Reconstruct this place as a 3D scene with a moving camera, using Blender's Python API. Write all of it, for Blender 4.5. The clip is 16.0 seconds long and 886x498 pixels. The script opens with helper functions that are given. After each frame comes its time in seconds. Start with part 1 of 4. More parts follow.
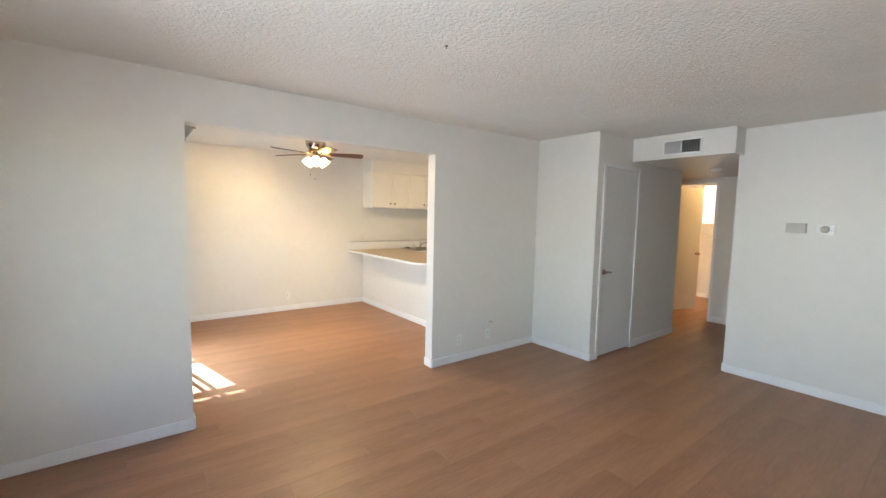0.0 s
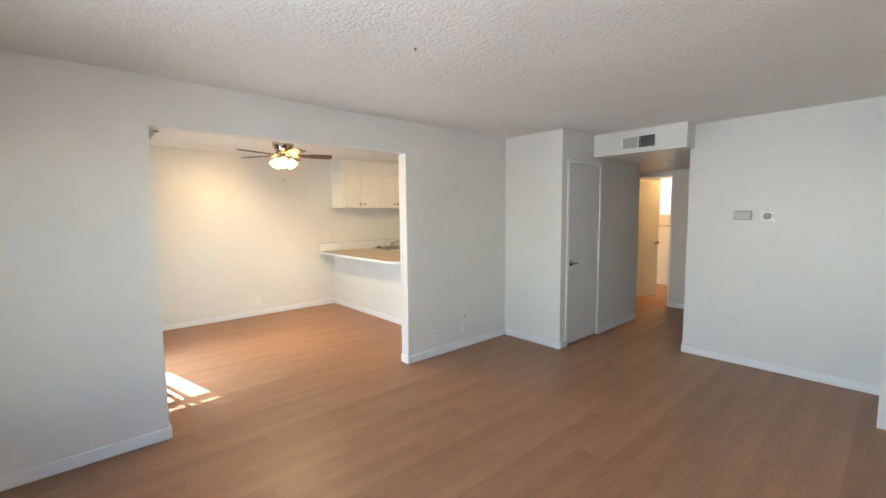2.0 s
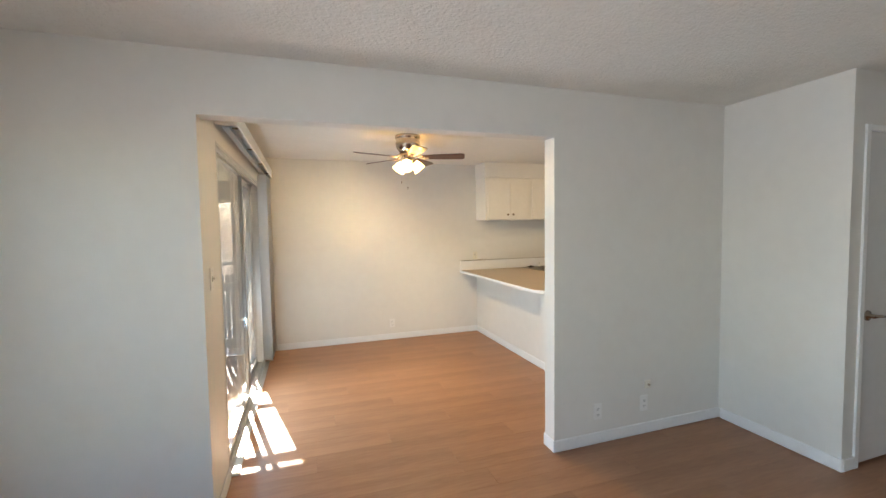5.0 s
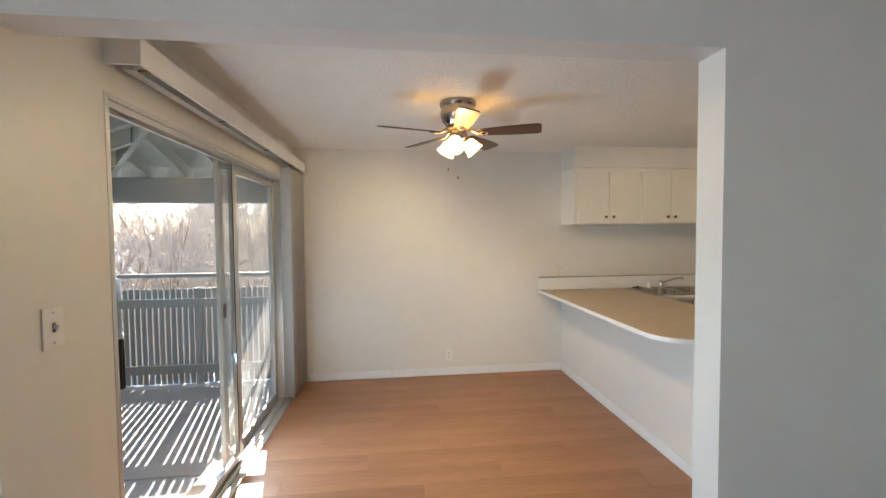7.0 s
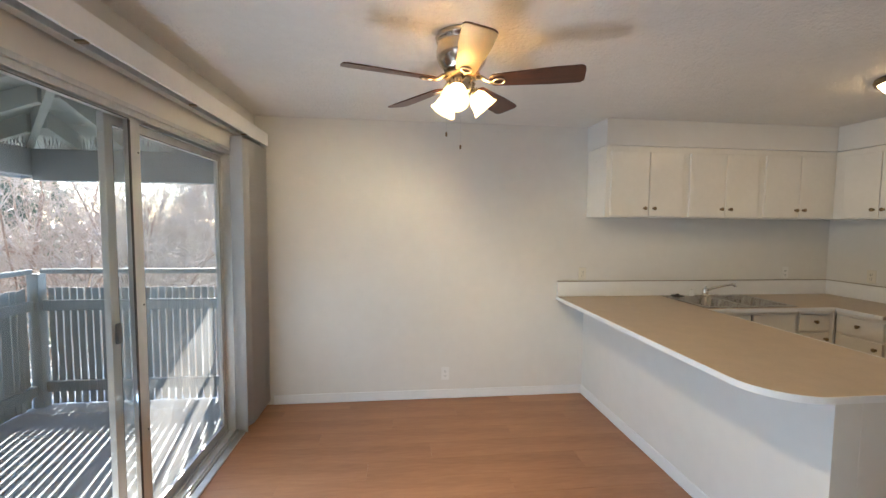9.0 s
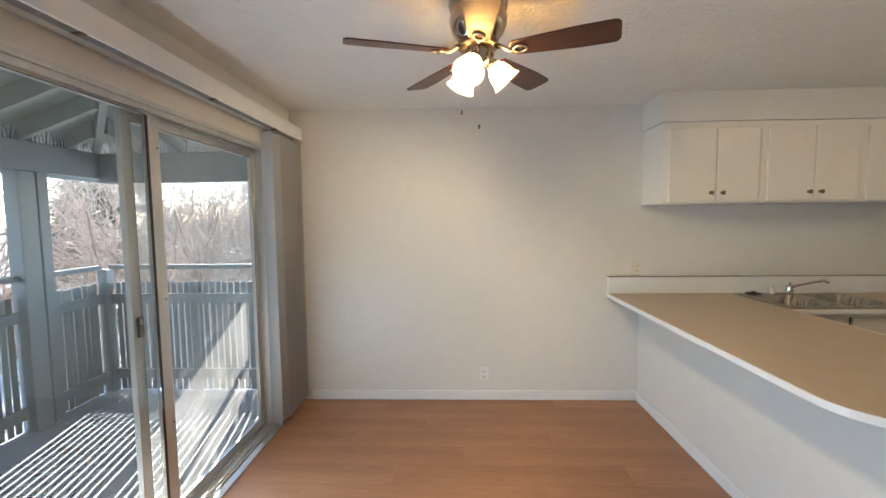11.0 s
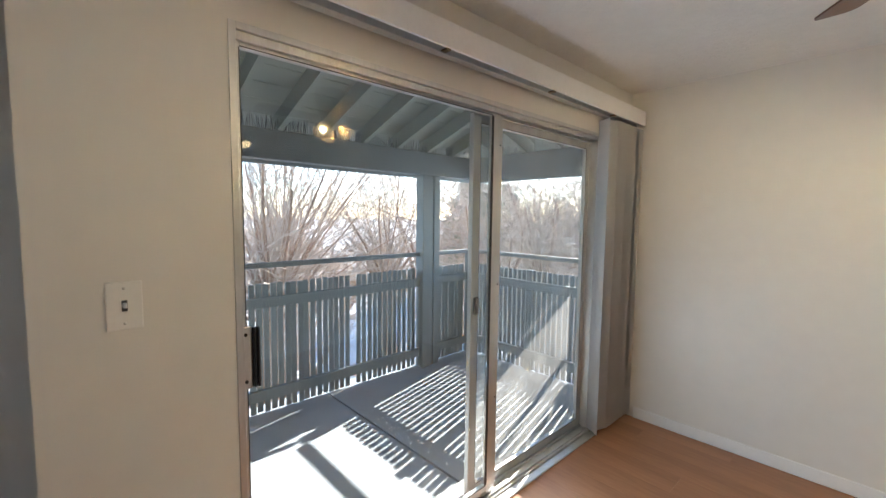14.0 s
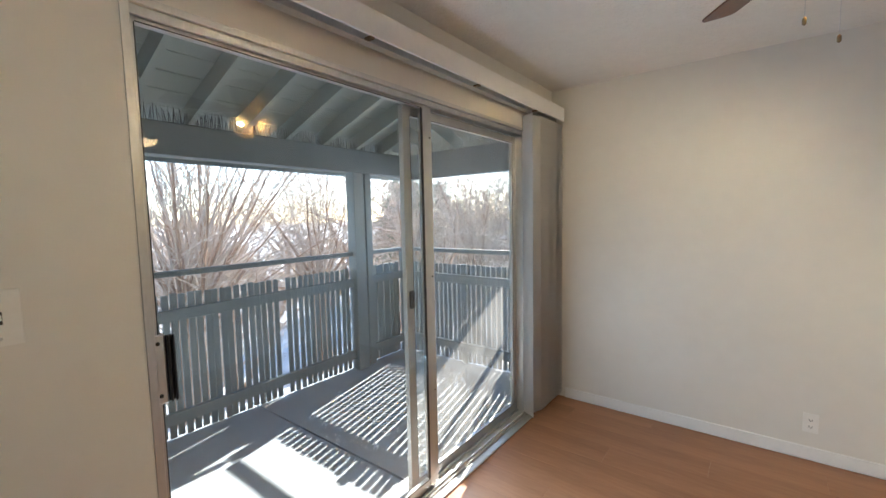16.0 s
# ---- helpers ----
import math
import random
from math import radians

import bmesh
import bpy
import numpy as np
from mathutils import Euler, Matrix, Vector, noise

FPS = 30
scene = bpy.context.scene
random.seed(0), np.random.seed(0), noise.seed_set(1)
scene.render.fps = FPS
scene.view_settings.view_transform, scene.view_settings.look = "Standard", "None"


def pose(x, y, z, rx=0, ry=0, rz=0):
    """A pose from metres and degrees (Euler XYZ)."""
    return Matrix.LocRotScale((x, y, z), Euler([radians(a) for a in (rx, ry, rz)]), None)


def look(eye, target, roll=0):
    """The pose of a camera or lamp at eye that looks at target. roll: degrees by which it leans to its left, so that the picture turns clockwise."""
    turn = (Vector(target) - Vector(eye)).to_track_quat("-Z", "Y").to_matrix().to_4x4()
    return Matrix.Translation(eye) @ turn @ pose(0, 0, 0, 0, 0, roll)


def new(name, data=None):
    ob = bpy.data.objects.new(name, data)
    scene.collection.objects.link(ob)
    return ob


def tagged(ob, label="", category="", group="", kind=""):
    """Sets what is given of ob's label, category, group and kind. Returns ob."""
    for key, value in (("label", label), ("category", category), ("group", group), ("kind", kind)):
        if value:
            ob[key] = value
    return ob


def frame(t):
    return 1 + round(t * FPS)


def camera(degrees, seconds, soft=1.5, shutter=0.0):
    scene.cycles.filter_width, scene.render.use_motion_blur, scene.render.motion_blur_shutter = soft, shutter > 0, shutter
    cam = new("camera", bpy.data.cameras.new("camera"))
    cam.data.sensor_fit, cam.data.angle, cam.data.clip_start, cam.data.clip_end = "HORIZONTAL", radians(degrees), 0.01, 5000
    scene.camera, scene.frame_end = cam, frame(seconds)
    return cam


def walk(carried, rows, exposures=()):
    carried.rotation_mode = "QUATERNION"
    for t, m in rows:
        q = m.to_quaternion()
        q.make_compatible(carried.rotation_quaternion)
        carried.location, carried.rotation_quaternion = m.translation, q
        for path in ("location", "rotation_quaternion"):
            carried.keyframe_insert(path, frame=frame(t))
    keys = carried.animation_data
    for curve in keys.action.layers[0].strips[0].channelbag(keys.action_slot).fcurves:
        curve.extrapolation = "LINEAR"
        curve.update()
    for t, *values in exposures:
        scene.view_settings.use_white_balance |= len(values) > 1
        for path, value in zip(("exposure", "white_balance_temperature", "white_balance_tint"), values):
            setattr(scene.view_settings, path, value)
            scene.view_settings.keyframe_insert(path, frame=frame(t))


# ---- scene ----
cam = camera(94.6, 16.0)
EXPOSURE = [(0.0, 3.42, 7000, 11), (4.0, 3.3, 7000, 11), (6.5, 2.75, 6700, 11), (8.5, 2.72, 6150, 11), (11.0, 2.72, 6150, 10), (13.0, 2.56, 6150, 10), (16.0, 2.5, 6150, 10)]
PATH = [
    (0, (0.028, 0.027, 1.518), (1.236, 1.612, 1.35), 1.2),
    (0.5, (-0.005, 0.014, 1.563), (1.29, 1.534, 1.451), -0.0),
    (1, (-0.035, 0.016, 1.532), (1.278, 1.515, 1.363), 0.3),
    (1.5, (-0.045, 0.001, 1.512), (1.284, 1.484, 1.325), -0.2),
    (2, (-0.046, -0.013, 1.51), (1.276, 1.477, 1.336), -0.5),
    (2.5, (-0.004, -0.009, 1.512), (1.266, 1.526, 1.332), -0.4),
    (3, (0.108, 0.011, 1.503), (1.251, 1.642, 1.321), -0.1),
    (3.5, (0.245, 0.222, 1.485), (1.324, 1.898, 1.322), -0.9),
    (4, (0.407, 0.461, 1.509), (1.375, 2.206, 1.371), -1.2),
    (6.5, (1.285, 1.749, 1.525), (1.555, 3.73, 1.436), -0.2),
    (7, (1.343, 2.062, 1.53), (1.572, 4.048, 1.451), -0.5),
    (7.5, (1.433, 2.315, 1.53), (1.453, 4.313, 1.445), -0.5),
    (8, (1.465, 2.551, 1.526), (1.561, 4.547, 1.457), -0.3),
    (8.5, (1.451, 2.757, 1.543), (1.675, 4.742, 1.434), 0.5),
    (11, (1.667, 3.045, 1.512), (1.603, 5.039, 1.366), -0.6),
    (11.5, (1.625, 3.167, 1.494), (1.336, 5.143, 1.378), -0.8),
    (12, (1.554, 3.284, 1.5), (0.962, 5.191, 1.39), 0.1),
    (12.5, (1.574, 3.305, 1.503), (0.584, 5.041, 1.403), 0.9),
    (13, (1.665, 3.313, 1.507), (0.382, 4.841, 1.369), 1.1),
    (13.5, (1.643, 3.303, 1.506), (0.265, 4.746, 1.367), 0.2),
    (14, (1.624, 3.285, 1.495), (0.168, 4.647, 1.334), 0.7),
    (14.5, (1.619, 3.285, 1.475), (0.147, 4.622, 1.264), 1.3),
    (15, (1.619, 3.291, 1.466), (0.185, 4.668, 1.254), 1.2),
    (15.5, (1.624, 3.29, 1.473), (0.247, 4.729, 1.291), 0.5),
    (16, (1.616, 3.295, 1.458), (0.398, 4.873, 1.298), -1.2),
]
walk(cam, [(t, look(eye, target, roll)) for t, eye, target, roll in PATH], EXPOSURE)

# inner face of the living room's window wall
WX = -0.9

# ---- light levels ----
SKY, SUN = 0.15, 5.0
LIVING_W, DOOR_W, FAN_W = 3.4, 3.1, 7.0
SHADE_E, DOME_E, BULB_E = 0.5, 3.0, 9.0

# ---- world and light ----
SUN_WAY = Vector((0.240, -0.970, -0.500)).normalized()
world = bpy.data.worlds.new("world")
scene.world = world
world.use_nodes = True
wn = world.node_tree
sky = wn.nodes.new("ShaderNodeTexSky")
sky.sky_type = "NISHITA"
sky.sun_disc = False
sky.dust_density, sky.ozone_density = 0.3, 2.5
sky.sun_elevation = radians(26.8)
sky.sun_rotation = math.atan2(-0.240, 0.970)
wn.nodes["Background"].inputs[1].default_value = SKY
wn.links.new(sky.outputs[0], wn.nodes["Background"].inputs[0])

sun_data = bpy.data.lights.new("sun", "SUN")
sun_data.energy, sun_data.angle, sun_data.color = SUN, radians(0.4), (1.0, 0.93, 0.83)
sun = new("sun", sun_data)
sun.matrix_world = look((-3, 14, 8), Vector((-3, 14, 8)) + SUN_WAY)


def window_light(name, at, to, w, h, watts, color):
    d = bpy.data.lights.new(name, "AREA")
    d.shape, d.size, d.size_y, d.energy, d.color = "RECTANGLE", w, h, watts, color
    ob = new(name, d)
    ob.matrix_world = look(at, to)
    return ob


day = window_light("window_daylight", (WX + 0.06, 0.8, 1.3), (WX + 2.3, 0.8, 1.45), 2.2, 1.4, LIVING_W, (0.68, 0.83, 1.0))
day.data.spread = radians(125)
# added fill lamp low in the door opening, for daylight bounced off the deck
window_light("door_daylight_fill", (0.35, 4.5, 0.42), (2.4, 4.6, 0.75), 1.3, 0.65, DOOR_W, (0.50, 0.74, 1.0))


# ---- materials ----
def nodes_of(name):
    m = bpy.data.materials.new(name)
    m.use_nodes = True
    return m, m.node_tree, m.node_tree.nodes["Principled BSDF"]


def surf(name, a, b, scale=3.0, rough=0.5, rvar=0.08, bump=0.0, bscale=120.0, metal=0.0, stretch=(1, 1, 1), vary=0.0, coat=0.0, spec=0.5, dist=0.002):
    """A painted or raw surface: two tones mixed by a broad and a fine noise, uneven gloss, fine relief."""
    m, t, p = nodes_of(name)
    n, l = t.nodes, t.links
    co = n.new("ShaderNodeTexCoord")
    mp = n.new("ShaderNodeMapping")
    mp.inputs["Scale"].default_value = stretch
    l.new(co.outputs["Object"], mp.inputs[0])
    big = n.new("ShaderNodeTexNoise")
    big.inputs["Scale"].default_value, big.inputs["Detail"].default_value = scale, 5
    fine = n.new("ShaderNodeTexNoise")
    fine.inputs["Scale"].default_value, fine.inputs["Detail"].default_value = scale * 9, 4
    l.new(mp.outputs[0], big.inputs[0])
    l.new(mp.outputs[0], fine.inputs[0])
    mix = n.new("ShaderNodeMix")
    mix.inputs[0].default_value = 0.4
    l.new(big.outputs[0], mix.inputs[2])
    l.new(fine.outputs[0], mix.inputs[3])
    val = mix.outputs[0]
    if vary:
        info = n.new("ShaderNodeObjectInfo")
        add = n.new("ShaderNodeMath")
        add.operation = "MULTIPLY_ADD"
        add.inputs[1].default_value = vary
        l.new(info.outputs["Random"], add.inputs[0])
        l.new(val, add.inputs[2])
        sub = n.new("ShaderNodeMath")
        sub.operation = "SUBTRACT"
        sub.inputs[1].default_value = vary / 2
        l.new(add.outputs[0], sub.inputs[0])
        val = sub.outputs[0]
    ramp = n.new("ShaderNodeValToRGB")
    ramp.color_ramp.elements[0].position, ramp.color_ramp.elements[1].position = 0.33, 0.67
    ramp.color_ramp.elements[0].color, ramp.color_ramp.elements[1].color = (*a, 1), (*b, 1)
    l.new(val, ramp.inputs[0])
    l.new(ramp.outputs[0], p.inputs["Base Color"])
    rr = n.new("ShaderNodeMapRange")
    rr.inputs[3].default_value, rr.inputs[4].default_value = max(rough - rvar, 0.02), min(rough + rvar, 1)
    l.new(mix.outputs[0], rr.inputs[0])
    l.new(rr.outputs[0], p.inputs["Roughness"])
    p.inputs["Metallic"].default_value = metal
    p.inputs["Coat Weight"].default_value = coat
    p.inputs["Specular IOR Level"].default_value = spec
    if bump:
        bn = n.new("ShaderNodeTexNoise")
        bn.inputs["Scale"].default_value, bn.inputs["Detail"].default_value = bscale, 3
        l.new(mp.outputs[0], bn.inputs[0])
        bu = n.new("ShaderNodeBump")
        bu.inputs["Strength"].default_value, bu.inputs["Distance"].default_value = bump, dist
        l.new(bn.outputs[0], bu.inputs["Height"])
        l.new(bu.outputs[0], p.inputs["Normal"])
    return m


def glow(name, color, strength):
    m, t, p = nodes_of(name)
    p.inputs["Base Color"].default_value = (0.9, 0.88, 0.82, 1)
    p.inputs["Emission Color"].default_value = (*color, 1)
    p.inputs["Emission Strength"].default_value = strength
    p.inputs["Roughness"].default_value = 0.35
    return m


def pane_glass(name, dust):
    """Clear glass with a fresnel gloss and a thin, uneven film of dust."""
    m, t, p = nodes_of(name)
    n, l = t.nodes, t.links
    n.remove(p)
    out = n["Material Output"]
    clear, gloss, film = n.new("ShaderNodeBsdfTransparent"), n.new("ShaderNodeBsdfGlossy"), n.new("ShaderNodeBsdfTranslucent")
    clear.inputs[0].default_value = (0.98, 0.99, 0.985, 1)
    gloss.inputs["Roughness"].default_value = 0.01
    film.inputs[0].default_value = (0.75, 0.74, 0.70, 1)
    facing, power, fres = n.new("ShaderNodeLayerWeight"), n.new("ShaderNodeMath"), n.new("ShaderNodeMath")
    power.operation, power.inputs[1].default_value = "POWER", 5.0
    fres.operation, fres.inputs[1].default_value, fres.inputs[2].default_value = "MULTIPLY_ADD", 0.96, 0.04
    facing.inputs[0].default_value = 0.5
    l.new(facing.outputs["Facing"], power.inputs[0])
    l.new(power.outputs[0], fres.inputs[0])
    one, two = n.new("ShaderNodeMixShader"), n.new("ShaderNodeMixShader")
    l.new(fres.outputs[0], one.inputs[0])
    l.new(clear.outputs[0], one.inputs[1])
    l.new(gloss.outputs[0], one.inputs[2])
    co, no, mr = n.new("ShaderNodeTexCoord"), n.new("ShaderNodeTexNoise"), n.new("ShaderNodeMapRange")
    no.inputs["Scale"].default_value, no.inputs["Detail"].default_value = 5, 6
    l.new(co.outputs["Object"], no.inputs[0])
    l.new(no.outputs[0], mr.inputs[0])
    mr.inputs[1].default_value, mr.inputs[2].default_value = 0.3, 0.7
    mr.inputs[3].default_value, mr.inputs[4].default_value = dust * 0.6, dust * 1.4
    l.new(mr.outputs[0], two.inputs[0])
    l.new(one.outputs[0], two.inputs[1])
    l.new(film.outputs[0], two.inputs[2])
    l.new(two.outputs[0], out.inputs[0])
    return m


PAINT = surf("wall_paint", (0.71, 0.69, 0.645), (0.755, 0.735, 0.69), 1.3, 0.40, 0.07, 0.12, 160)
POPCORN = surf("popcorn_ceiling", (0.80, 0.775, 0.72), (0.86, 0.835, 0.78), 2.0, 0.9, 0.05, 0.65, 62, dist=0.012)
TRIM = surf("white_trim", (0.78, 0.78, 0.77), (0.84, 0.84, 0.83), 5, 0.4, 0.08, 0.05, 200)
DOORPAINT = surf("gloss_door_paint", (0.70, 0.70, 0.69), (0.75, 0.75, 0.74), 2, 0.24, 0.05, 0.08, 40)
CABINET = surf("cabinet_paint", (0.76, 0.73, 0.66), (0.81, 0.78, 0.71), 3, 0.3, 0.08, 0.08, 90)
FLOORWOOD = surf("laminate", (0.272, 0.130, 0.066), (0.400, 0.206, 0.112), 2.2, 0.42, 0.09, 0.05, 60, stretch=(0.35, 2.6, 1), vary=0.14)
UNDERLAY = surf("floor_underlay", (0.12, 0.07, 0.04), (0.16, 0.09, 0.05), 6, 0.8)
COUNTER = surf("tan_laminate", (0.45, 0.355, 0.255), (0.53, 0.425, 0.315), 9, 0.38, 0.07, 0.05, 300)
COUNTEREDGE = surf("white_laminate_edge", (0.80, 0.80, 0.79), (0.85, 0.85, 0.84), 8, 0.35)
STEEL = surf("stainless_steel", (0.34, 0.32, 0.29), (0.46, 0.44, 0.41), 8, 0.28, 0.08, 0.05, 300, 1.0, (1, 6, 1))
CHROME = surf("chrome", (0.75, 0.74, 0.72), (0.83, 0.82, 0.80), 12, 0.12, 0.04, metal=1.0)
NICKEL = surf("brushed_nickel", (0.42, 0.37, 0.31), (0.55, 0.49, 0.42), 14, 0.2, 0.06, metal=1.0)
BRONZE = surf("antique_brass", (0.20, 0.14, 0.08), (0.32, 0.24, 0.14), 20, 0.35, 0.08, metal=1.0)
ALU = surf("mill_aluminium", (0.55, 0.55, 0.54), (0.68, 0.68, 0.67), 10, 0.38, 0.1, 0.08, 160, 0.9, (1, 1, 0.3))
BLACK = surf("black_plastic", (0.015, 0.015, 0.015), (0.03, 0.03, 0.03), 20, 0.35)
WALNUT = surf("walnut_blade", (0.052, 0.016, 0.007), (0.12, 0.036, 0.014), 4, 0.32, 0.06, 0.05, 90, stretch=(0.6, 7, 1))
# ivory for chime and dial, darkened so the colour holds their shading
CHIME = surf("shaded_ivory_plastic", (0.46, 0.44, 0.40), (0.52, 0.50, 0.46), 12, 0.4)
# the pane's brightness is its own emission, no light comes from behind it
FROST = glow("glowing_frosted_pane", (0.9, 0.93, 1.0), 0.16)
IVORY = surf("ivory_plastic", (0.72, 0.68, 0.58), (0.77, 0.73, 0.63), 12, 0.4)
WHITEPLASTIC = surf("white_plastic", (0.78, 0.77, 0.74), (0.83, 0.82, 0.79), 12, 0.4)
def sheer(m, share):
    """Lets a share of the light pass through a thin sheet."""
    t = m.node_tree
    p, out = t.nodes["Principled BSDF"], t.nodes["Material Output"]
    thin, mix = t.nodes.new("ShaderNodeBsdfTranslucent"), t.nodes.new("ShaderNodeMixShader")
    thin.inputs[0].default_value = (0.85, 0.85, 0.83, 1)
    mix.inputs[0].default_value = share
    t.links.new(p.outputs[0], mix.inputs[1])
    t.links.new(thin.outputs[0], mix.inputs[2])
    t.links.new(mix.outputs[0], out.inputs[0])
    return m


SLATVINYL = sheer(surf("blind_slat_vinyl", (0.80, 0.80, 0.79), (0.86, 0.86, 0.85), 6, 0.45, 0.06, 0.05, 120), 0.15)
VINYL = surf("vinyl_slat", (0.80, 0.80, 0.79), (0.86, 0.86, 0.85), 6, 0.45, 0.06, 0.05, 120)
GREYWOOD = surf("grey_painted_wood", (0.165, 0.195, 0.21), (0.22, 0.252, 0.266), 3, 0.6, 0.1, 0.15, 70, stretch=(1, 1, 0.35), vary=0.25)
ROOFWOOD = surf("grey_painted_boards", (0.265, 0.295, 0.262), (0.335, 0.365, 0.325), 2, 0.65, 0.1, 0.3, 60, stretch=(1, 0.4, 1))
SLAB = surf("painted_deck", (0.30, 0.335, 0.365), (0.37, 0.405, 0.435), 3.5, 0.65, 0.1, 0.3, 140)
STUCCO = surf("stucco", (0.42, 0.43, 0.42), (0.50, 0.51, 0.50), 3, 0.9, 0.05, 0.7, 60, dist=0.006)
SHINGLE = surf("roof_shingle", (0.10, 0.095, 0.09), (0.17, 0.16, 0.15), 6, 0.9, 0.05, 0.5, 40)
WIRE = surf("spike_wire", (0.015, 0.015, 0.014), (0.04, 0.04, 0.038), 30, 0.5)
BARK = surf("bare_bark", (0.25, 0.155, 0.105), (0.42, 0.29, 0.21), 6, 0.85, 0.08, 0.5, 40, stretch=(1, 1, 0.3))
TWIG = surf("pale_twig", (0.42, 0.33, 0.26), (0.60, 0.50, 0.41), 8, 0.7)
NEEDLE = surf("conifer_foliage", (0.075, 0.115, 0.065), (0.15, 0.19, 0.115), 2, 0.8, 0.1)
EARTH = surf("pale_ground", (0.42, 0.41, 0.39), (0.56, 0.55, 0.53), 0.35, 0.9, 0.05, 0.4, 12)
ASPHALTPALE = surf("worn_paving", (0.30, 0.30, 0.30), (0.40, 0.40, 0.40), 0.6, 0.85, 0.05, 0.3, 30)


def frosted(name, color, strength):
    """Frosted lamp glass: lets part of its bulb's light straight through, scatters the rest, and glows."""
    m, t, p = nodes_of(name)
    n, l = t.nodes, t.links
    clear, milk, mix, lit = n.new("ShaderNodeBsdfTransparent"), n.new("ShaderNodeBsdfTranslucent"), n.new("ShaderNodeMixShader"), n.new("ShaderNodeAddShader")
    clear.inputs[0].default_value = (0.60, 0.48, 0.32, 1)
    milk.inputs[0].default_value = (0.30, 0.24, 0.16, 1)
    mix.inputs[0].default_value = 0.89
    em = n.new("ShaderNodeEmission")
    em.inputs[0].default_value, em.inputs[1].default_value = (*color, 1), strength
    l.new(clear.outputs[0], mix.inputs[1])
    l.new(milk.outputs[0], mix.inputs[2])
    l.new(mix.outputs[0], lit.inputs[0])
    l.new(em.outputs[0], lit.inputs[1])
    l.new(lit.outputs[0], n["Material Output"].inputs[0])
    return m


SHADE = frosted("frosted_shade", (1.0, 0.66, 0.30), SHADE_E)
DOME = glow("lit_dome", (1.0, 0.68, 0.34), DOME_E)
BULB = glow("room_bulb", (1.0, 0.60, 0.22), BULB_E)
GLASS = pane_glass("door_glass", 0.02)
DUSTY = pane_glass("dusty_door_glass", 0.14)
CLEAR = pane_glass("window_glass", 0.01)
ACRYLIC = surf("clear_acrylic", (0.75, 0.75, 0.75), (0.85, 0.85, 0.85), 8, 0.1)


# ---- mesh helpers ----
def box(bm, x0, x1, y0, y1, z0, z1, bev=0.0, seg=1):
    made = bmesh.ops.create_cube(bm, size=1.0, matrix=Matrix.LocRotScale(((x0 + x1) / 2, (y0 + y1) / 2, (z0 + z1) / 2), None, (abs(x1 - x0), abs(y1 - y0), abs(z1 - z0))))
    if bev:
        edges = {e for v in made["verts"] for e in v.link_edges}
        bmesh.ops.bevel(bm, geom=list(edges), offset=bev, segments=seg, affect="EDGES", profile=0.6)
    return bm


def boxes(*rows, bev=0.0, seg=1):
    bm = bmesh.new()
    for r in rows:
        box(bm, *r, bev=bev, seg=seg)
    return bm


def lathe(profile, seg=24, m=None):
    bm = bmesh.new()
    rings = []
    for r, z in profile:
        if r < 1e-5:
            rings.append([bm.verts.new((0, 0, z))])
        else:
            rings.append([bm.verts.new((r * math.cos(2 * math.pi * k / seg), r * math.sin(2 * math.pi * k / seg), z)) for k in range(seg)])
    for a, b in zip(rings, rings[1:]):
        for k in range(seg):
            q = (k + 1) % seg
            f = [a[k % len(a)], a[q % len(a)], b[q % len(b)], b[k % len(b)]]
            f = list(dict.fromkeys(f))
            if len(f) > 2:
                bm.faces.new(f)
    bmesh.ops.recalc_face_normals(bm, faces=bm.faces)
    for f in bm.faces:
        f.smooth = True
    if m is not None:
        bm.transform(m)
    return bm


def tube(points, radius, seg=10, bm=None):
    bm = bm or bmesh.new()
    pts = [Vector(p) for p in points]
    rings = []
    for k, p in enumerate(pts):
        d = (pts[min(k + 1, len(pts) - 1)] - pts[max(k - 1, 0)]).normalized()
        u = d.orthogonal().normalized() if not rings else (u - d * u.dot(d)).normalized()
        w = d.cross(u)
        r = radius[k] if isinstance(radius, (list, tuple)) else radius
        rings.append([bm.verts.new(p + r * (math.cos(2 * math.pi * j / seg) * u + math.sin(2 * math.pi * j / seg) * w)) for j in range(seg)])
    for a, b in zip(rings, rings[1:]):
        for j in range(seg):
            f = bm.faces.new((a[j], a[(j + 1) % seg], b[(j + 1) % seg], b[j]))
            f.smooth = True
    bm.faces.new(rings[0][::-1])
    bm.faces.new(rings[-1])
    return bm


def prism(poly, z0, z1, bev=0.0, seg=2):
    bm = bmesh.new()
    lo = [bm.verts.new((x, y, z0)) for x, y in poly]
    hi = [bm.verts.new((x, y, z1)) for x, y in poly]
    bm.faces.new(lo[::-1])
    top = bm.faces.new(hi)
    for k in range(len(poly)):
        q = (k + 1) % len(poly)
        bm.faces.new((lo[k], lo[q], hi[q], hi[k]))
    bmesh.ops.recalc_face_normals(bm, faces=bm.faces)
    if bev:
        bmesh.ops.bevel(bm, geom=list(top.edges), offset=bev, segments=seg, affect="EDGES")
    return bm


def finish(name, bm, material):
    me = bpy.data.meshes.new(name)
    bm.normal_update()
    bm.to_mesh(me)
    bm.free()
    me.materials.append(material)
    return me


def part(name, bm, material, parent, label=""):
    ob = new(name, finish(name, bm, material))
    ob.parent = parent
    if label:
        tagged(ob, label)
    return ob


def solid(name, bm, material, label, category, kind="", group=""):
    return tagged(new(name, finish(name, bm, material)), label, category, group, kind)


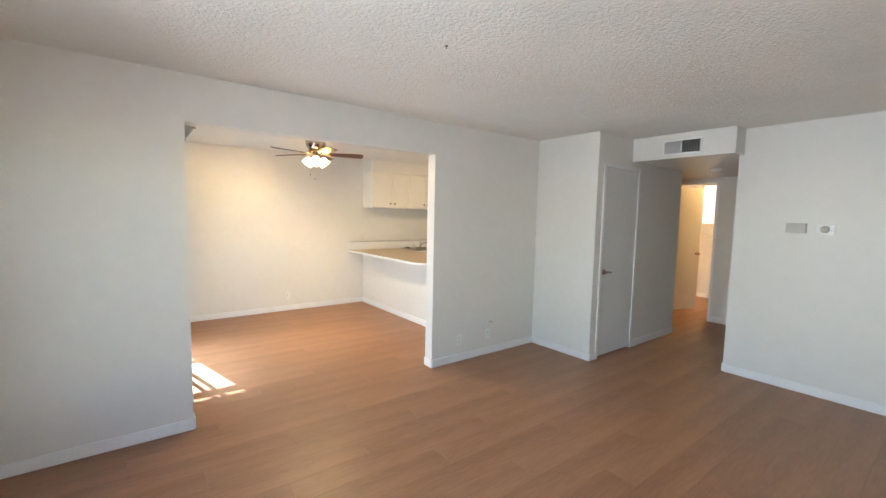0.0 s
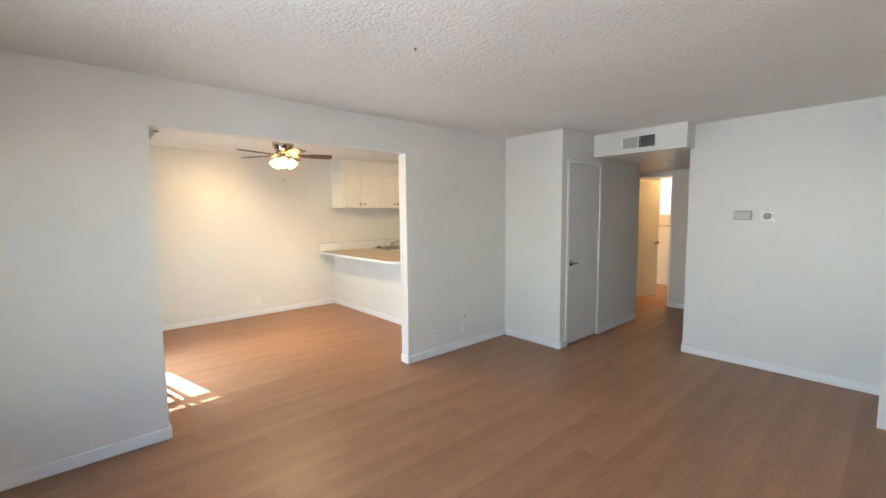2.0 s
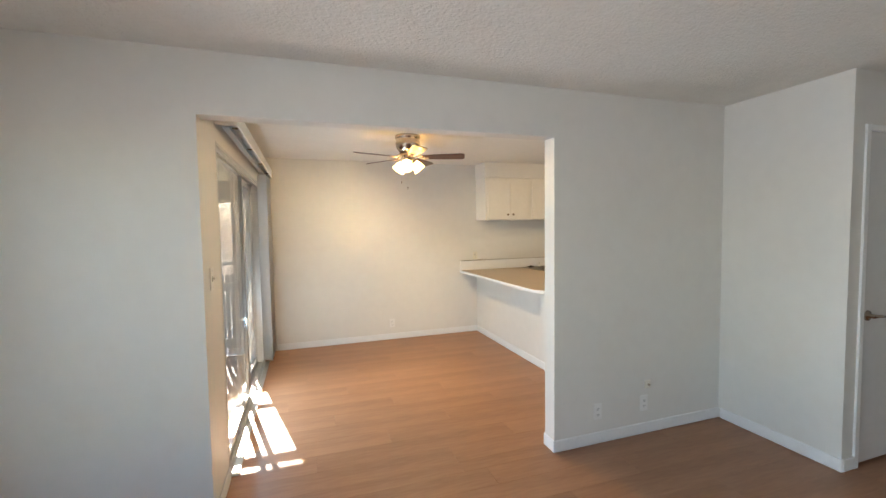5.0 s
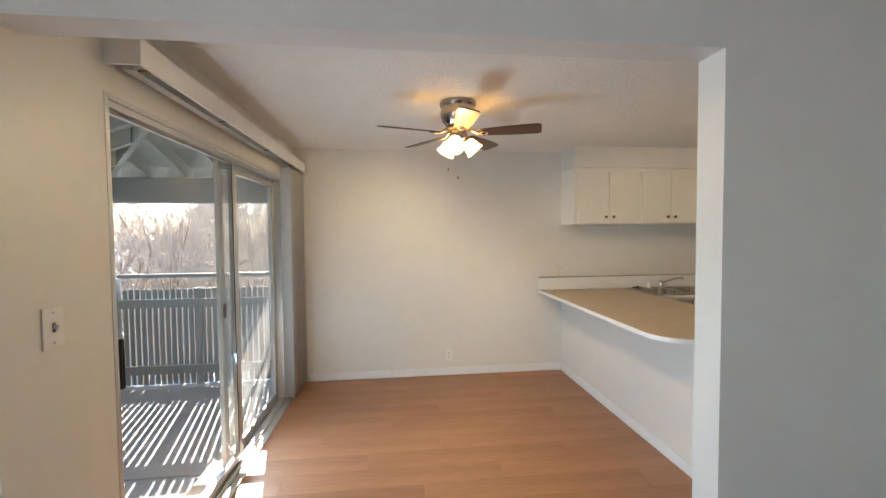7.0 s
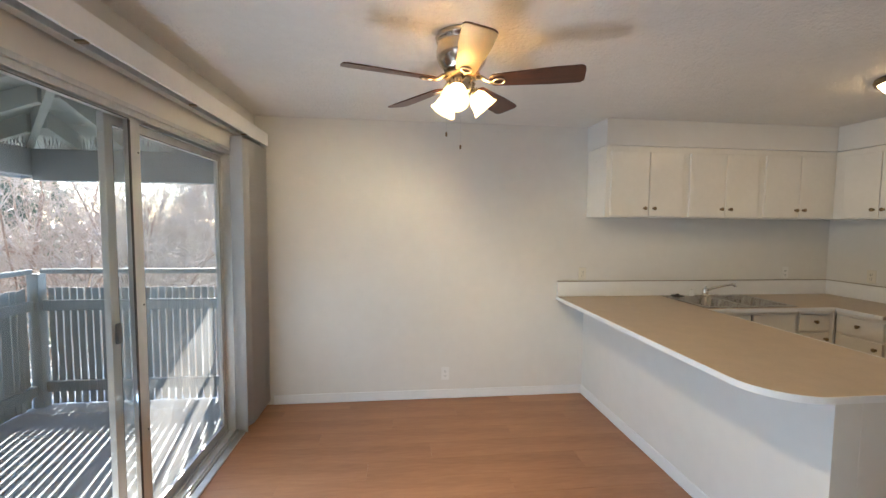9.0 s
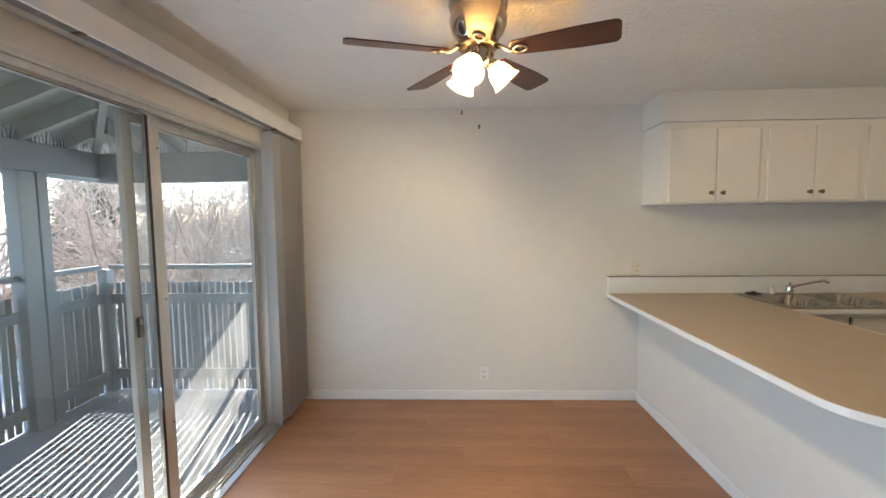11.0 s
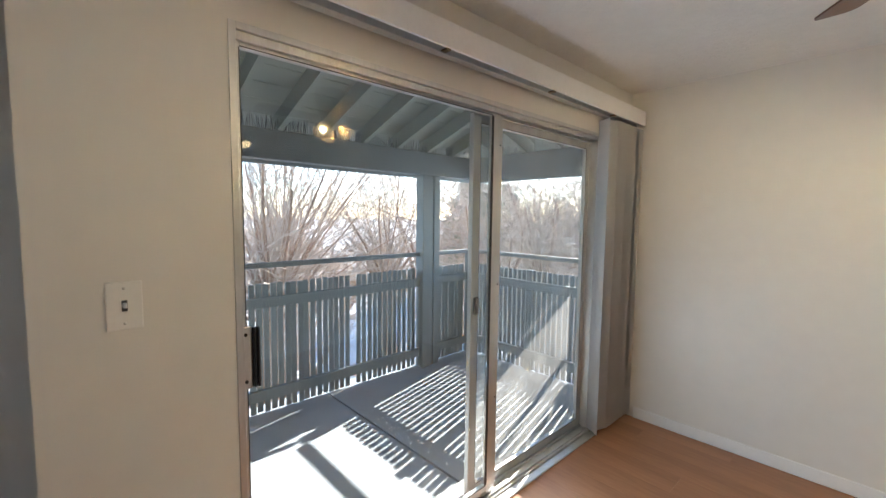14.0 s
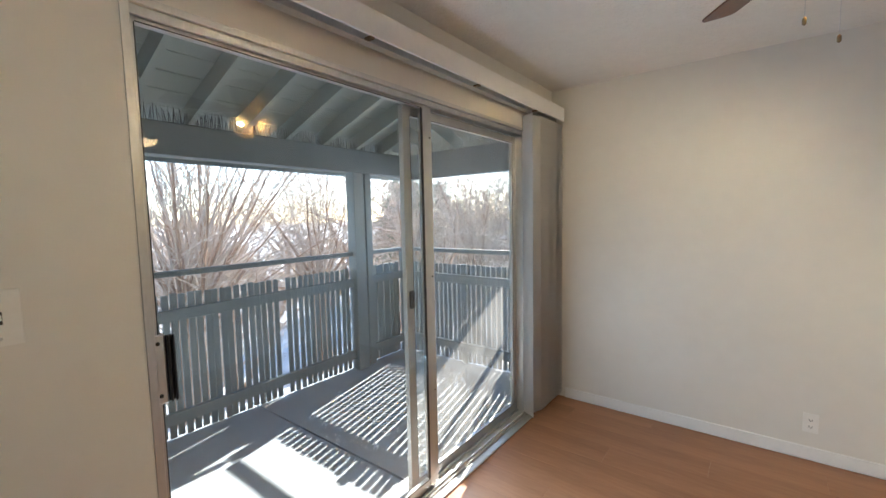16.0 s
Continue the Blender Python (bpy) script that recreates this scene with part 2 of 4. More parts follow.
def thing(name, at, label, category, group="", kind="", rz=0):
    ob = new(name)
    ob.empty_display_size = 0.1
    ob.matrix_basis = pose(*at, 0, 0, rz)
    return tagged(ob, label, category, group, kind)


def rounded(cx, cy, r, a0, a1, n=8):
    return [(cx + r * math.cos(radians(a0 + (a1 - a0) * k / n)), cy + r * math.sin(radians(a0 + (a1 - a0) * k / n))) for k in range(n + 1)]


# ---- structure ----
H = 2.395


def pierced(s0, s1, t0, t1, o0, o1, oh, along="x"):
    """A wall from s0 to s1 with an opening o0 to o1 from the floor up to oh, between t0 and t1 across."""
    bm = prism([(s0, 0), (o0, 0), (o0, oh), (o1, oh), (o1, 0), (s1, 0), (s1, H), (s0, H)], 0, 1)
    for v in bm.verts:
        a, z, d = v.co
        v.co = (a, t0 + d * (t1 - t0), z) if along == "x" else (t0 + d * (t1 - t0), a, z)
    bmesh.ops.recalc_face_normals(bm, faces=bm.faces)
    return bm


solid("wall_dining_south", pierced(WX - 0.12, 5.6, 3.218, 3.33, 0.323, 2.346, 2.085), PAINT, "off-white painted wall with a wide square opening", "wall", "structure")
solid("wall_patio", pierced(3.33, 6.38, 0.2, 0.323, 3.655, 5.945, 2.045, "y"), PAINT, "beige painted wall around the patio door", "wall", "structure")
solid("wall_north", boxes((0.2, 5.72, 6.38, 6.5, 0, H)), PAINT, "off-white painted far wall of the dining area", "wall", "structure")
solid("wall_kitchen_east", boxes((5.6, 5.72, 3.2, 6.38, 0, H)), PAINT, "off-white painted kitchen wall", "wall", "structure")
solid("wall_closet", pierced(3.84, 5.76, 2.44, 2.54, 3.985, 4.65, 2.06), PAINT, "off-white painted closet front beside the hall", "wall", "structure")
solid("wall_closet_side", boxes((3.84, 3.94, 2.54, 3.218, 0, H)), PAINT, "off-white painted closet side wall", "wall", "structure")
solid("wall_closet_return", boxes((5.66, 5.76, 2.54, 3.2, 0, H)), PAINT, "off-white painted hall return wall", "wall", "structure")
solid("wall_closet_back", boxes((4.9, 5.0, 2.54, 3.21, 0, H)), PAINT, "plain inner wall of the closet", "wall", "structure")
solid("wall_east", boxes((4.735, 4.855, -0.09, 1.38, 0, H), (4.735, 7.0, 1.38, 1.5, 0, H)), PAINT, "off-white painted living room wall ending at the hall", "wall", "structure")
solid("wall_entry", boxes((4.0, 4.12, -2.2, -0.09, 0, H), (4.0, 4.735, -0.09, 0.03, 0, H)), PAINT, "off-white painted wall corner by the entry", "wall", "structure")
solid("wall_south", boxes((WX - 0.12, 4.12, -2.32, -2.2, 0, H)), PAINT, "off-white painted rear wall of the living room", "wall", "structure")
solid("wall_west", boxes(*[(WX - 0.12, WX, *yz) for yz in ((-2.2, -0.5, 0, H), (2.1, 3.218, 0, H), (-0.5, 2.1, 0, 0.5), (-0.5, 2.1, 2.1, H))]), PAINT,
      "off-white painted window wall of the living room", "wall", "structure")
solid("wall_hall_end", pierced(1.5, 3.7, 6.88, 7.0, 2.42, 3.2, 2.06, "y"), PAINT, "grey-white hall end wall with a doorway", "wall", "structure")
solid("wall_hall_north", boxes((5.72, 6.88, 3.6, 3.7, 0, H)), PAINT, "plain hall wall", "wall", "structure")
solid("wall_back_room", boxes((8.95, 9.05, 1.5, 3.14, 0, H), (8.95, 9.05, 3.38, 4.3, 0, H), (8.95, 9.05, 3.14, 3.38, 0, 1.44), (8.95, 9.05, 3.14, 3.38, 2.2, H), (7.0, 8.95, 4.2, 4.3, 0, H), (7.0, 8.95, 1.5, 1.6, 0, H)), PAINT, "warm white walls of the room past the hall", "wall", "structure")
solid("ceiling", boxes((WX - 0.12, 0.2, -2.32, 3.33, H, H + 0.12), (0.2, 9.05, -2.32, 6.5, H, H + 0.12)), POPCORN, "off-white popcorn-textured ceiling", "ceiling", "structure")
solid("ceiling_hall", boxes((4.5, 4.735, 1.46, 2.438, 2.145, H - 0.002), (4.735, 6.878, 1.502, 2.438, 2.145, H - 0.002), (5.762, 6.878, 2.438, 3.598, 2.145, H - 0.002)), PAINT,
      "dropped off-white hall ceiling with a boxed front", "ceiling", "structure")


def skirting(name, rows):
    bm = bmesh.new()
    for x0, x1, y0, y1 in rows:
        box(bm, x0, x1, y0, y1, 0.001, 0.082, 0.004)
    solid(name, bm, TRIM, "white painted wooden baseboard", "baseboard", "structure")


skirting("baseboard_living", [(WX, 0.323, 3.205, 3.217), (2.346, 3.84, 3.205, 3.217), (2.333, 2.345, 3.207, 3.332), (0.324, 0.336, 3.207, 3.33)])
skirting("baseboard_closet", [(3.827, 3.839, 2.43, 3.196), (3.84, 3.945, 2.427, 2.439), (4.69, 5.76, 2.427, 2.439), (5.761, 5.773, 2.43, 3.2)])
skirting("baseboard_east", [(4.722, 4.734, 0.03, 1.5), (4.735, 6.88, 1.501, 1.513), (6.867, 6.879, 1.52, 2.40)])
skirting("baseboard_dining", [(0.44, 3.148, 6.367, 6.379), (0.324, 0.336, 3.335, 3.63), (2.346, 5.6, 3.331, 3.343)])
skirting("baseboard_back_room", [(8.937, 8.949, 1.6, 4.2), (7.0, 8.93, 4.188, 4.199)])

# living room window, seen only as light
win = thing("window_1", (WX - 0.06, 0.8, 0.5), "white framed living room window", "window", kind="structure")
part("window_frame", boxes((-0.03, 0.03, -1.3, -1.25, 0, 1.6), (-0.03, 0.03, 1.25, 1.3, 0, 1.6), (-0.03, 0.03, -1.25, 1.25, 0, 0.05), (-0.03, 0.03, -1.25, 1.25, 1.55, 1.6), (-0.03, 0.03, -0.025, 0.025, 0.05, 1.55)), TRIM, win)
for y in (-0.64, 0.64):
    part("pane", boxes((-0.003, 0.003, y - 0.61, y + 0.61, 0.05, 1.55)), CLEAR, win).visible_shadow = False

# ---- patio door ----
door = thing("door_1", (0.26, 3.655, 0.0), "closed aluminium sliding glass patio door", "patio door", kind="structure")
W = 2.29
part("door_frame", boxes((-0.06, 0.066, 0.0, 0.022, 0, 2.045), (-0.06, 0.055, W - 0.03, W, 0, 2.045), (-0.06, 0.066, 0.022, W - 0.03, 2.024, 2.045), (-0.06, 0.066, 0.022, W - 0.03, 0.0, 0.022),
                         (0.046, 0.054, 0.022, W - 0.03, 1.998, 2.024), (-0.006, 0.004, 0.022, W - 0.03, 1.994, 2.024), (0.046, 0.054, 0.022, W - 0.03, 0.022, 0.036), (-0.004, 0.004, 0.022, W - 0.03, 0.022, 0.034), bev=0.0015), ALU, door, "bright aluminium track frame")


def leaf(name, x, y0, y1, s0, s1, top, rail, label, glass):
    p = part(name, boxes((x - 0.014, x + 0.014, y0, y0 + s0, 0.03, top), (x - 0.014, x + 0.014, y1 - s1, y1, 0.03, top),
                         (x - 0.013, x + 0.013, y0 + s0, y1 - s1, 0.03, 0.085), (x - 0.013, x + 0.013, y0 + s0, y1 - s1, top - rail, top), bev=0.002), ALU, door, label)
    part("pane", boxes((x - 0.003, x + 0.003, y0 + s0 - 0.004, y1 - s1 + 0.004, 0.082, top - rail + 0.004)), glass, p, "slightly dusty clear glass").visible_shadow = False
    part("gasket", boxes((x + 0.0135, x + 0.0145, y0 + s0 - 0.004, y0 + s0 - 0.001, 0.09, top - rail), (x + 0.0135, x + 0.0145, y1 - s1 + 0.001, y1 - s1 + 0.004, 0.09, top - rail),
                         (x + 0.0125, x + 0.0135, y0 + s0, y1 - s1, 0.081, 0.084), (x + 0.0125, x + 0.0135, y0 + s0, y1 - s1, top - rail + 0.001, top - rail + 0.004)), BLACK, p, "dark rubber gasket")
    return p


def screws(p, x, y, heights):
    for z in heights:
        part("screw", lathe([(0.0, 0.0), (0.005, 0.0), (0.004, 0.003), (0, 0.0035)], 8, pose(x + 0.014, y, z, 0, 90, 0)), BLACK, p)


sliding = leaf("sliding_panel", 0.022, 0.01, 1.274, 0.03, 0.072, 2.006, 0.02, "sliding aluminium panel", GLASS)
fixed = leaf("fixed_panel", -0.025, 1.112, W - 0.025, 0.054, 0.05, 1.995, 0.045, "fixed aluminium panel", DUSTY)
screws(sliding, 0.022, 1.257, (0.55, 1.15, 1.85))
part("meeting_gasket", boxes((0.0365, 0.0385, 1.188, 1.2, 0.09, 1.985)), BLACK, sliding, "black weather strip on the meeting stile")
part("handle_plate", boxes((0.036, 0.044, 0.014, 0.052, 0.945, 1.145), bev=0.004), ALU, sliding, "aluminium handle plate")
part("handle", boxes((0.042, 0.056, 0.054, 0.06, 0.95, 1.14), (0.042, 0.056, 0.066, 0.072, 0.95, 1.14), (0.036, 0.044, 0.052, 0.074, 0.95, 1.14), bev=0.002), BLACK, sliding, "black pull handle")
for z in (0.97, 1.12):
    part("handle_screw", lathe([(0.0, 0.0), (0.006, 0.0), (0.005, 0.003), (0, 0.0035)], 8, pose(0.044, 0.033, z, 0, 90, 0)), BLACK, sliding)
part("latch", boxes((-0.011, 0.004, 1.125, 1.158, 1.0, 1.09), bev=0.004), BLACK, fixed, "dark latch")
part("threshold", boxes((0.068, 0.115, 0, W, 0.002, 0.012), bev=0.003), ALU, door, "worn metal threshold")

# ---- closet door ----
cd = thing("door_2", (3.985, 2.44, 0.0), "closed glossy white flush closet door", "door", kind="structure")
part("door_frame", boxes((-0.04, 0.0, -0.012, 0.02, 0, 2.085), (0.665, 0.705, -0.012, 0.02, 0, 2.085), (0.0, 0.665, -0.012, 0.02, 2.05, 2.085), bev=0.003), TRIM, cd, "white painted door casing")
lf = part("door_leaf", boxes((0.0015, 0.6635, 0.004, 0.042, 0.018, 2.0485), bev=0.002), DOORPAINT, cd, "glossy painted flush door leaf")
part("rose", lathe([(0, 0), (0.032, 0), (0.03, 0.008), (0.014, 0.012), (0.012, 0.04), (0, 0.04)], 20, pose(0.06, 0.004, 0.94, 90, 0, 0)), NICKEL, lf, "nickel rose")
part("lever", tube([(0.055, -0.03, 0.94), (0.085, -0.034, 0.94), (0.13, -0.032, 0.937), (0.165, -0.026, 0.93)], [0.010, 0.010, 0.009, 0.008]), NICKEL, lf, "nickel lever handle")
for z in (0.25, 1.0, 1.8):
    part("hinge", tube([(0.664, 0.006, z - 0.045), (0.664, 0.006, z + 0.045)], 0.007, 8), TRIM, cd)

# ---- doorway past the hall ----
d3 = thing("door_3", (6.94, 3.2, 0.0), "white flush door standing open into a warm-lit room", "door", kind="structure")
part("door_frame", boxes((-0.07, -0.058, -0.82, -0.78, 0, 2.10), (-0.07, -0.058, 0.0, 0.04, 0, 2.10), (-0.07, -0.058, -0.78, 0.0, 2.06, 2.10), bev=0.002), TRIM, d3, "white door casing")
lf3 = part("door_leaf", boxes((0.0, 0.7, -0.035, 0.0, 0.012, 2.04), bev=0.002), DOORPAINT, d3, "white flush door leaf")
lf3.matrix_basis = pose(0.06, -0.03, 0, 0, 0, -22)
part("knob", lathe([(0, 0), (0.03, 0), (0.028, 0.006), (0.012, 0.01), (0.012, 0.035), (0.026, 0.045), (0.027, 0.06), (0.015, 0.07), (0, 0.071)], 16, pose(0.64, -0.035, 0.96, 90, 0, 0)), NICKEL, lf3, "round nickel knob")

# ---- room past the hall ----
tb = thing("towel_bar", (8.95, 3.2, 1.21), "slim chrome towel bar on a wall", "towel bar")
part("bar", tube([(-0.06, -0.3, 0), (-0.06, 0.25, 0)], 0.009), CHROME, tb)
for y in (-0.28, 0.23):
    part("bracket", boxes((-0.07, 0.0, y - 0.015, y + 0.015, -0.02, 0.02), bev=0.004), CHROME, tb)
bw = thing("window_2", (9.0, 3.26, 1.44), "narrow frosted window in the far room", "window", kind="structure")
part("window_frame", boxes((-0.04, 0.04, -0.12, -0.10, 0, 0.76), (-0.04, 0.04, 0.10, 0.12, 0, 0.76), (-0.04, 0.04, -0.10, 0.10, 0, 0.02), (-0.04, 0.04, -0.10, 0.10, 0.74, 0.76)), TRIM, bw)
part("pane", boxes((0.0, 0.006, -0.10, 0.10, 0.02, 0.74)), FROST, bw, "frosted pane with its brightness put in as a glow")
rl = thing("room_ceiling_light", (7.9, 2.6, H), "warm lit round ceiling light", "ceiling light")
part("dome", lathe([(0.0, -0.10), (0.07, -0.09), (0.13, -0.06), (0.15, -0.02)], 24), BULB, rl)
part("base", lathe([(0.155, -0.02), (0.16, -0.01), (0.16, -0.001), (0, -0.001)], 24), NICKEL, rl)


# ---- hall fittings ----
v = thing("air_vent", (4.5, 1.93, 2.255), "white metal return-air grille on the soffit", "air vent")
part("frame", boxes((-0.008, -0.001, -0.185, 0.185, -0.075, -0.06), (-0.008, -0.001, -0.185, 0.185, 0.06, 0.075), (-0.008, -0.001, -0.185, -0.17, -0.06, 0.06), (-0.008, -0.001, 0.17, 0.185, -0.06, 0.06), (-0.008, -0.001, 0.0, 0.012, -0.06, 0.06)), TRIM, v)
part("backing", boxes((-0.003, -0.001, -0.17, 0.17, -0.06, 0.06)), BLACK, v)
# added grey plate that makes this half look like closed slats
part("grey_plate", boxes((-0.0055, -0.0035, 0.012, 0.17, -0.06, 0.06)), ALU, v, "added grey plate behind half of the grille")
slat = finish("slat", boxes((-0.0015, 0.0015, -0.004, 0.004, -0.06, 0.06)), ALU)
for k in range(24):
    s = new("slat", slat)
    s.parent, s.matrix_basis = v, pose(-0.006, -0.163 + k * 0.0142, 0, 0, 0, 78 if k < 12 else -35)
sm = thing("smoke_detector", (5.76, 2.05, 2.145), "round white smoke detector on the hall ceiling", "smoke detector")
part("body", lathe([(0, -0.035), (0.05, -0.033), (0.062, -0.02), (0.065, -0.001), (0, -0.001)], 24), WHITEPLASTIC, sm)

ch = thing("door_chime", (4.735, 1.02, 1.465), "small ivory plastic chime box on the wall", "door chime")
part("case", boxes((-0.04, -0.001, -0.07, 0.07, -0.042, 0.042), bev=0.006, seg=2), CHIME, ch)
th = thing("thermostat", (4.735, 0.83, 1.458), "small white thermostat on the wall", "thermostat")
part("plate", boxes((-0.012, -0.001, -0.06, 0.06, -0.045, 0.045), bev=0.004, seg=2), WHITEPLASTIC, th)
part("dial", lathe([(0, 0.028), (0.025, 0.026), (0.03, 0.018), (0.03, 0.0)], 20, pose(-0.012, 0, 0, 0, -90, 0)), CHIME, th, "round ivory dial")
part("display", boxes((-0.014, -0.011, -0.052, -0.036, -0.02, 0.02)), ALU, th)


# ---- outlets and switches: face -y, turned into place ----
def outlet(at, rz, label, material=WHITEPLASTIC):
    o = thing("wall_outlet", at, label, "outlet", "outlets", rz=rz)
    part("plate", boxes((-0.035, 0.035, -0.006, -0.0005, -0.057, 0.057), bev=0.002), material, o)
    for z in (-0.02, 0.02):
        s = part("socket", boxes((-0.016, 0.016, -0.009, -0.005, z - 0.013, z + 0.013), bev=0.002), material, o)
        part("slots", boxes((-0.008, -0.005, -0.0096, -0.008, z - 0.005, z + 0.006), (0.005, 0.008, -0.0096, -0.008, z - 0.005, z + 0.006), (-0.002, 0.002, -0.0096, -0.008, z - 0.011, z - 0.007)), BLACK, s)
    return o


outlet((2.69, 3.218, 0.225), 0, "white duplex outlet low on the living room wall")
outlet((3.095, 3.218, 0.225), 0, "white cable jack plate low on the wall")
jack = thing("cable_jack", (3.125, 3.218, 0.36), "small tan cable jack above an outlet", "cable jack")
part("plate", boxes((-0.026, 0.026, -0.012, -0.0005, -0.028, 0.028), bev=0.003), IVORY, jack)
part("plug", lathe([(0, 0.014), (0.006, 0.014), (0.007, 0)], 10, pose(0, -0.012, 0, 90, 0, 0)), BRONZE, jack)
outlet((1.893, 6.38, 0.222), 0, "white duplex outlet above the dining baseboard")
outlet((3.127, 6.38, 1.098), 0, "ivory duplex outlet above the countertop", IVORY)
outlet((5.15, 6.38, 1.10), 0, "white duplex outlet above the countertop")
outlet((5.6, 5.998, 1.107), -90, "ivory duplex outlet above the countertop", IVORY)
sw = thing("light_switch", (0.323, 3.394, 1.258), "white toggle light switch beside the patio door", "light switch", rz=90)
part("plate", boxes((-0.038, 0.038, -0.006, -0.0005, -0.062, 0.062), bev=0.003, seg=2), WHITEPLASTIC, sw)
part("slot", boxes((-0.006, 0.006, -0.0068, -0.005, -0.014, 0.014)), BLACK, sw)
part("toggle", boxes((-0.004, 0.004, -0.02, -0.006, -0.004, 0.008), bev=0.001), WHITEPLASTIC, sw)
for z in (-0.045, 0.045):
    part("screw", lathe([(0, 0.002), (0.004, 0.0015), (0.004, 0)], 8, pose(0, -0.006, z, 90, 0, 0)), ALU, sw)
hook = thing("ceiling_hook", (1.365, 1.789, H), "tiny dark hook in the ceiling", "hook")
part("stem", lathe([(0.008, 0), (0.008, -0.004), (0.003, -0.005), (0.003, -0.015), (0, -0.015)], 10), BRONZE, hook)

# ---- blinds ----
va = thing("blind_valance", (0.323, 3.66, 2.14), "white vertical blind valance above the patio door", "valance")
part("board", boxes((0.112, 0.124, 0.0, 2.66, 0.0, 0.098), bev=0.002), VINYL, va)
part("top_board", boxes((0.0, 0.112, 0.0, 2.66, 0.088, 0.098)), VINYL, va)
part("end_cap", boxes((0.0, 0.112, 0.0, 0.010, 0.0, 0.088), bev=0.001), VINYL, va)
part("end_cap", boxes((0.0, 0.112, 2.65, 2.66, 0.0, 0.088), bev=0.001), VINYL, va)
for y in (0.06, 0.75, 1.5, 2.2):
    part("clip", boxes((0.085, 0.118, y - 0.012, y + 0.012, -0.008, 0.0), bev=0.001), BRONZE, va, "small brown clip")
vb = thing("vertical_blind", (0.37, 5.87, 0.045), "white vinyl vertical blind drawn to one side", "vertical blind")
part("head_rail", boxes((-0.02, 0.02, -2.15, 0.45, 2.095, 2.135), bev=0.002), ALU, vb)
bm = bmesh.new()
row = [[bm.verts.new((-0.058 + 0.116 * k / 6, 0.006 * math.sin(math.pi * k / 6), z)) for k in range(7)] for z in (0, 2.08)]
for k in range(6):
    bm.faces.new((row[0][k], row[0][k + 1], row[1][k + 1], row[1][k])).smooth = True
bmesh.ops.solidify(bm, geom=bm.faces[:], thickness=0.0012)
blind_slat = finish("slat", bm, SLATVINYL)
for k in range(20):
    s = new("slat", blind_slat)
    s.parent, s.matrix_basis = vb, pose(0.03 + random.uniform(-0.002, 0.002), 0.04 + k * 0.0205, 0, 0, 0, 72 + random.uniform(-2, 2)) if k else pose(0, -0.01, 0, 0, 0, -28)

# ---- ceiling fan ----
fan = thing("ceiling_fan", (1.765, 4.785, H), "brushed nickel ceiling fan with dark wood blades and lit shades", "ceiling fan")
part("housing", lathe([(0.0, -0.001), (0.118, -0.001), (0.122, -0.012), (0.118, -0.03), (0.108, -0.036), (0.112, -0.05), (0.118, -0.07), (0.116, -0.095), (0.105, -0.125), (0.085, -0.15), (0.072, -0.165), (0.0, -0.166)], 40), NICKEL, fan)
part("rotor", lathe([(0.07, -0.166), (0.085, -0.170), (0.085, -0.182), (0.05, -0.186), (0, -0.186)], 32), BRONZE, fan, "dark rotor ring")
part("switch_housing", lathe([(0.05, -0.186), (0.052, -0.195), (0.05, -0.24), (0.044, -0.25), (0.03, -0.262), (0, -0.265)], 28), NICKEL, fan)


def blade_mesh():
    bm = bmesh.new()
    pts = [(0.145, -0.043), (0.40, -0.062)] + rounded(0.515, -0.036, 0.027, -90, 0, 5) + rounded(0.515, 0.036, 0.027, 0, 90, 5) + [(0.40, 0.062), (0.145, 0.043), (0.13, 0.02), (0.13, -0.02)]
    lo = [bm.verts.new((x, y, -0.003)) for x, y in pts]
    hi = [bm.verts.new((x, y, 0.003)) for x, y in pts]
    bm.faces.new(lo[::-1])
    bm.faces.new(hi)
    for k in range(len(pts)):
        q = (k + 1) % len(pts)
        bm.faces.new((lo[k], lo[q], hi[q], hi[k]))
    return bm


def iron_mesh():
    bm = tube([(0.075, 0, 0.022), (0.10, 0, 0.012), (0.125, 0, -0.004), (0.15, 0, -0.006)], [0.012, 0.010, 0.009, 0.008], 8)
    ring = [(0.172 + 0.026 * math.cos(a * math.pi / 8), 0.021 * math.sin(a * math.pi / 8), -0.007) for a in range(17)]
    tube(ring, 0.006, 6, bm)
    box(bm, 0.06, 0.085, -0.018, 0.018, 0.018, 0.026)
    return bm


for k in range(5):
    b = part("blade", blade_mesh(), WALNUT, fan, "dark walnut fan blade")
    b.matrix_basis = pose(0, 0, -0.205, 0, 0, -92 + 72 * k) @ pose(0, 0, 0, -13, 0, 0)
    part("blade_iron", iron_mesh(), NICKEL, b, "nickel blade bracket")
SHADE_P = [(0.022, 0.0), (0.026, 0.012), (0.040, 0.03), (0.047, 0.05), (0.050, 0.07), (0.055, 0.085), (0.064, 0.098), (0.0615, 0.099), (0.052, 0.086), (0.046, 0.07), (0.043, 0.05), (0.036, 0.03), (0.022, 0.014)]
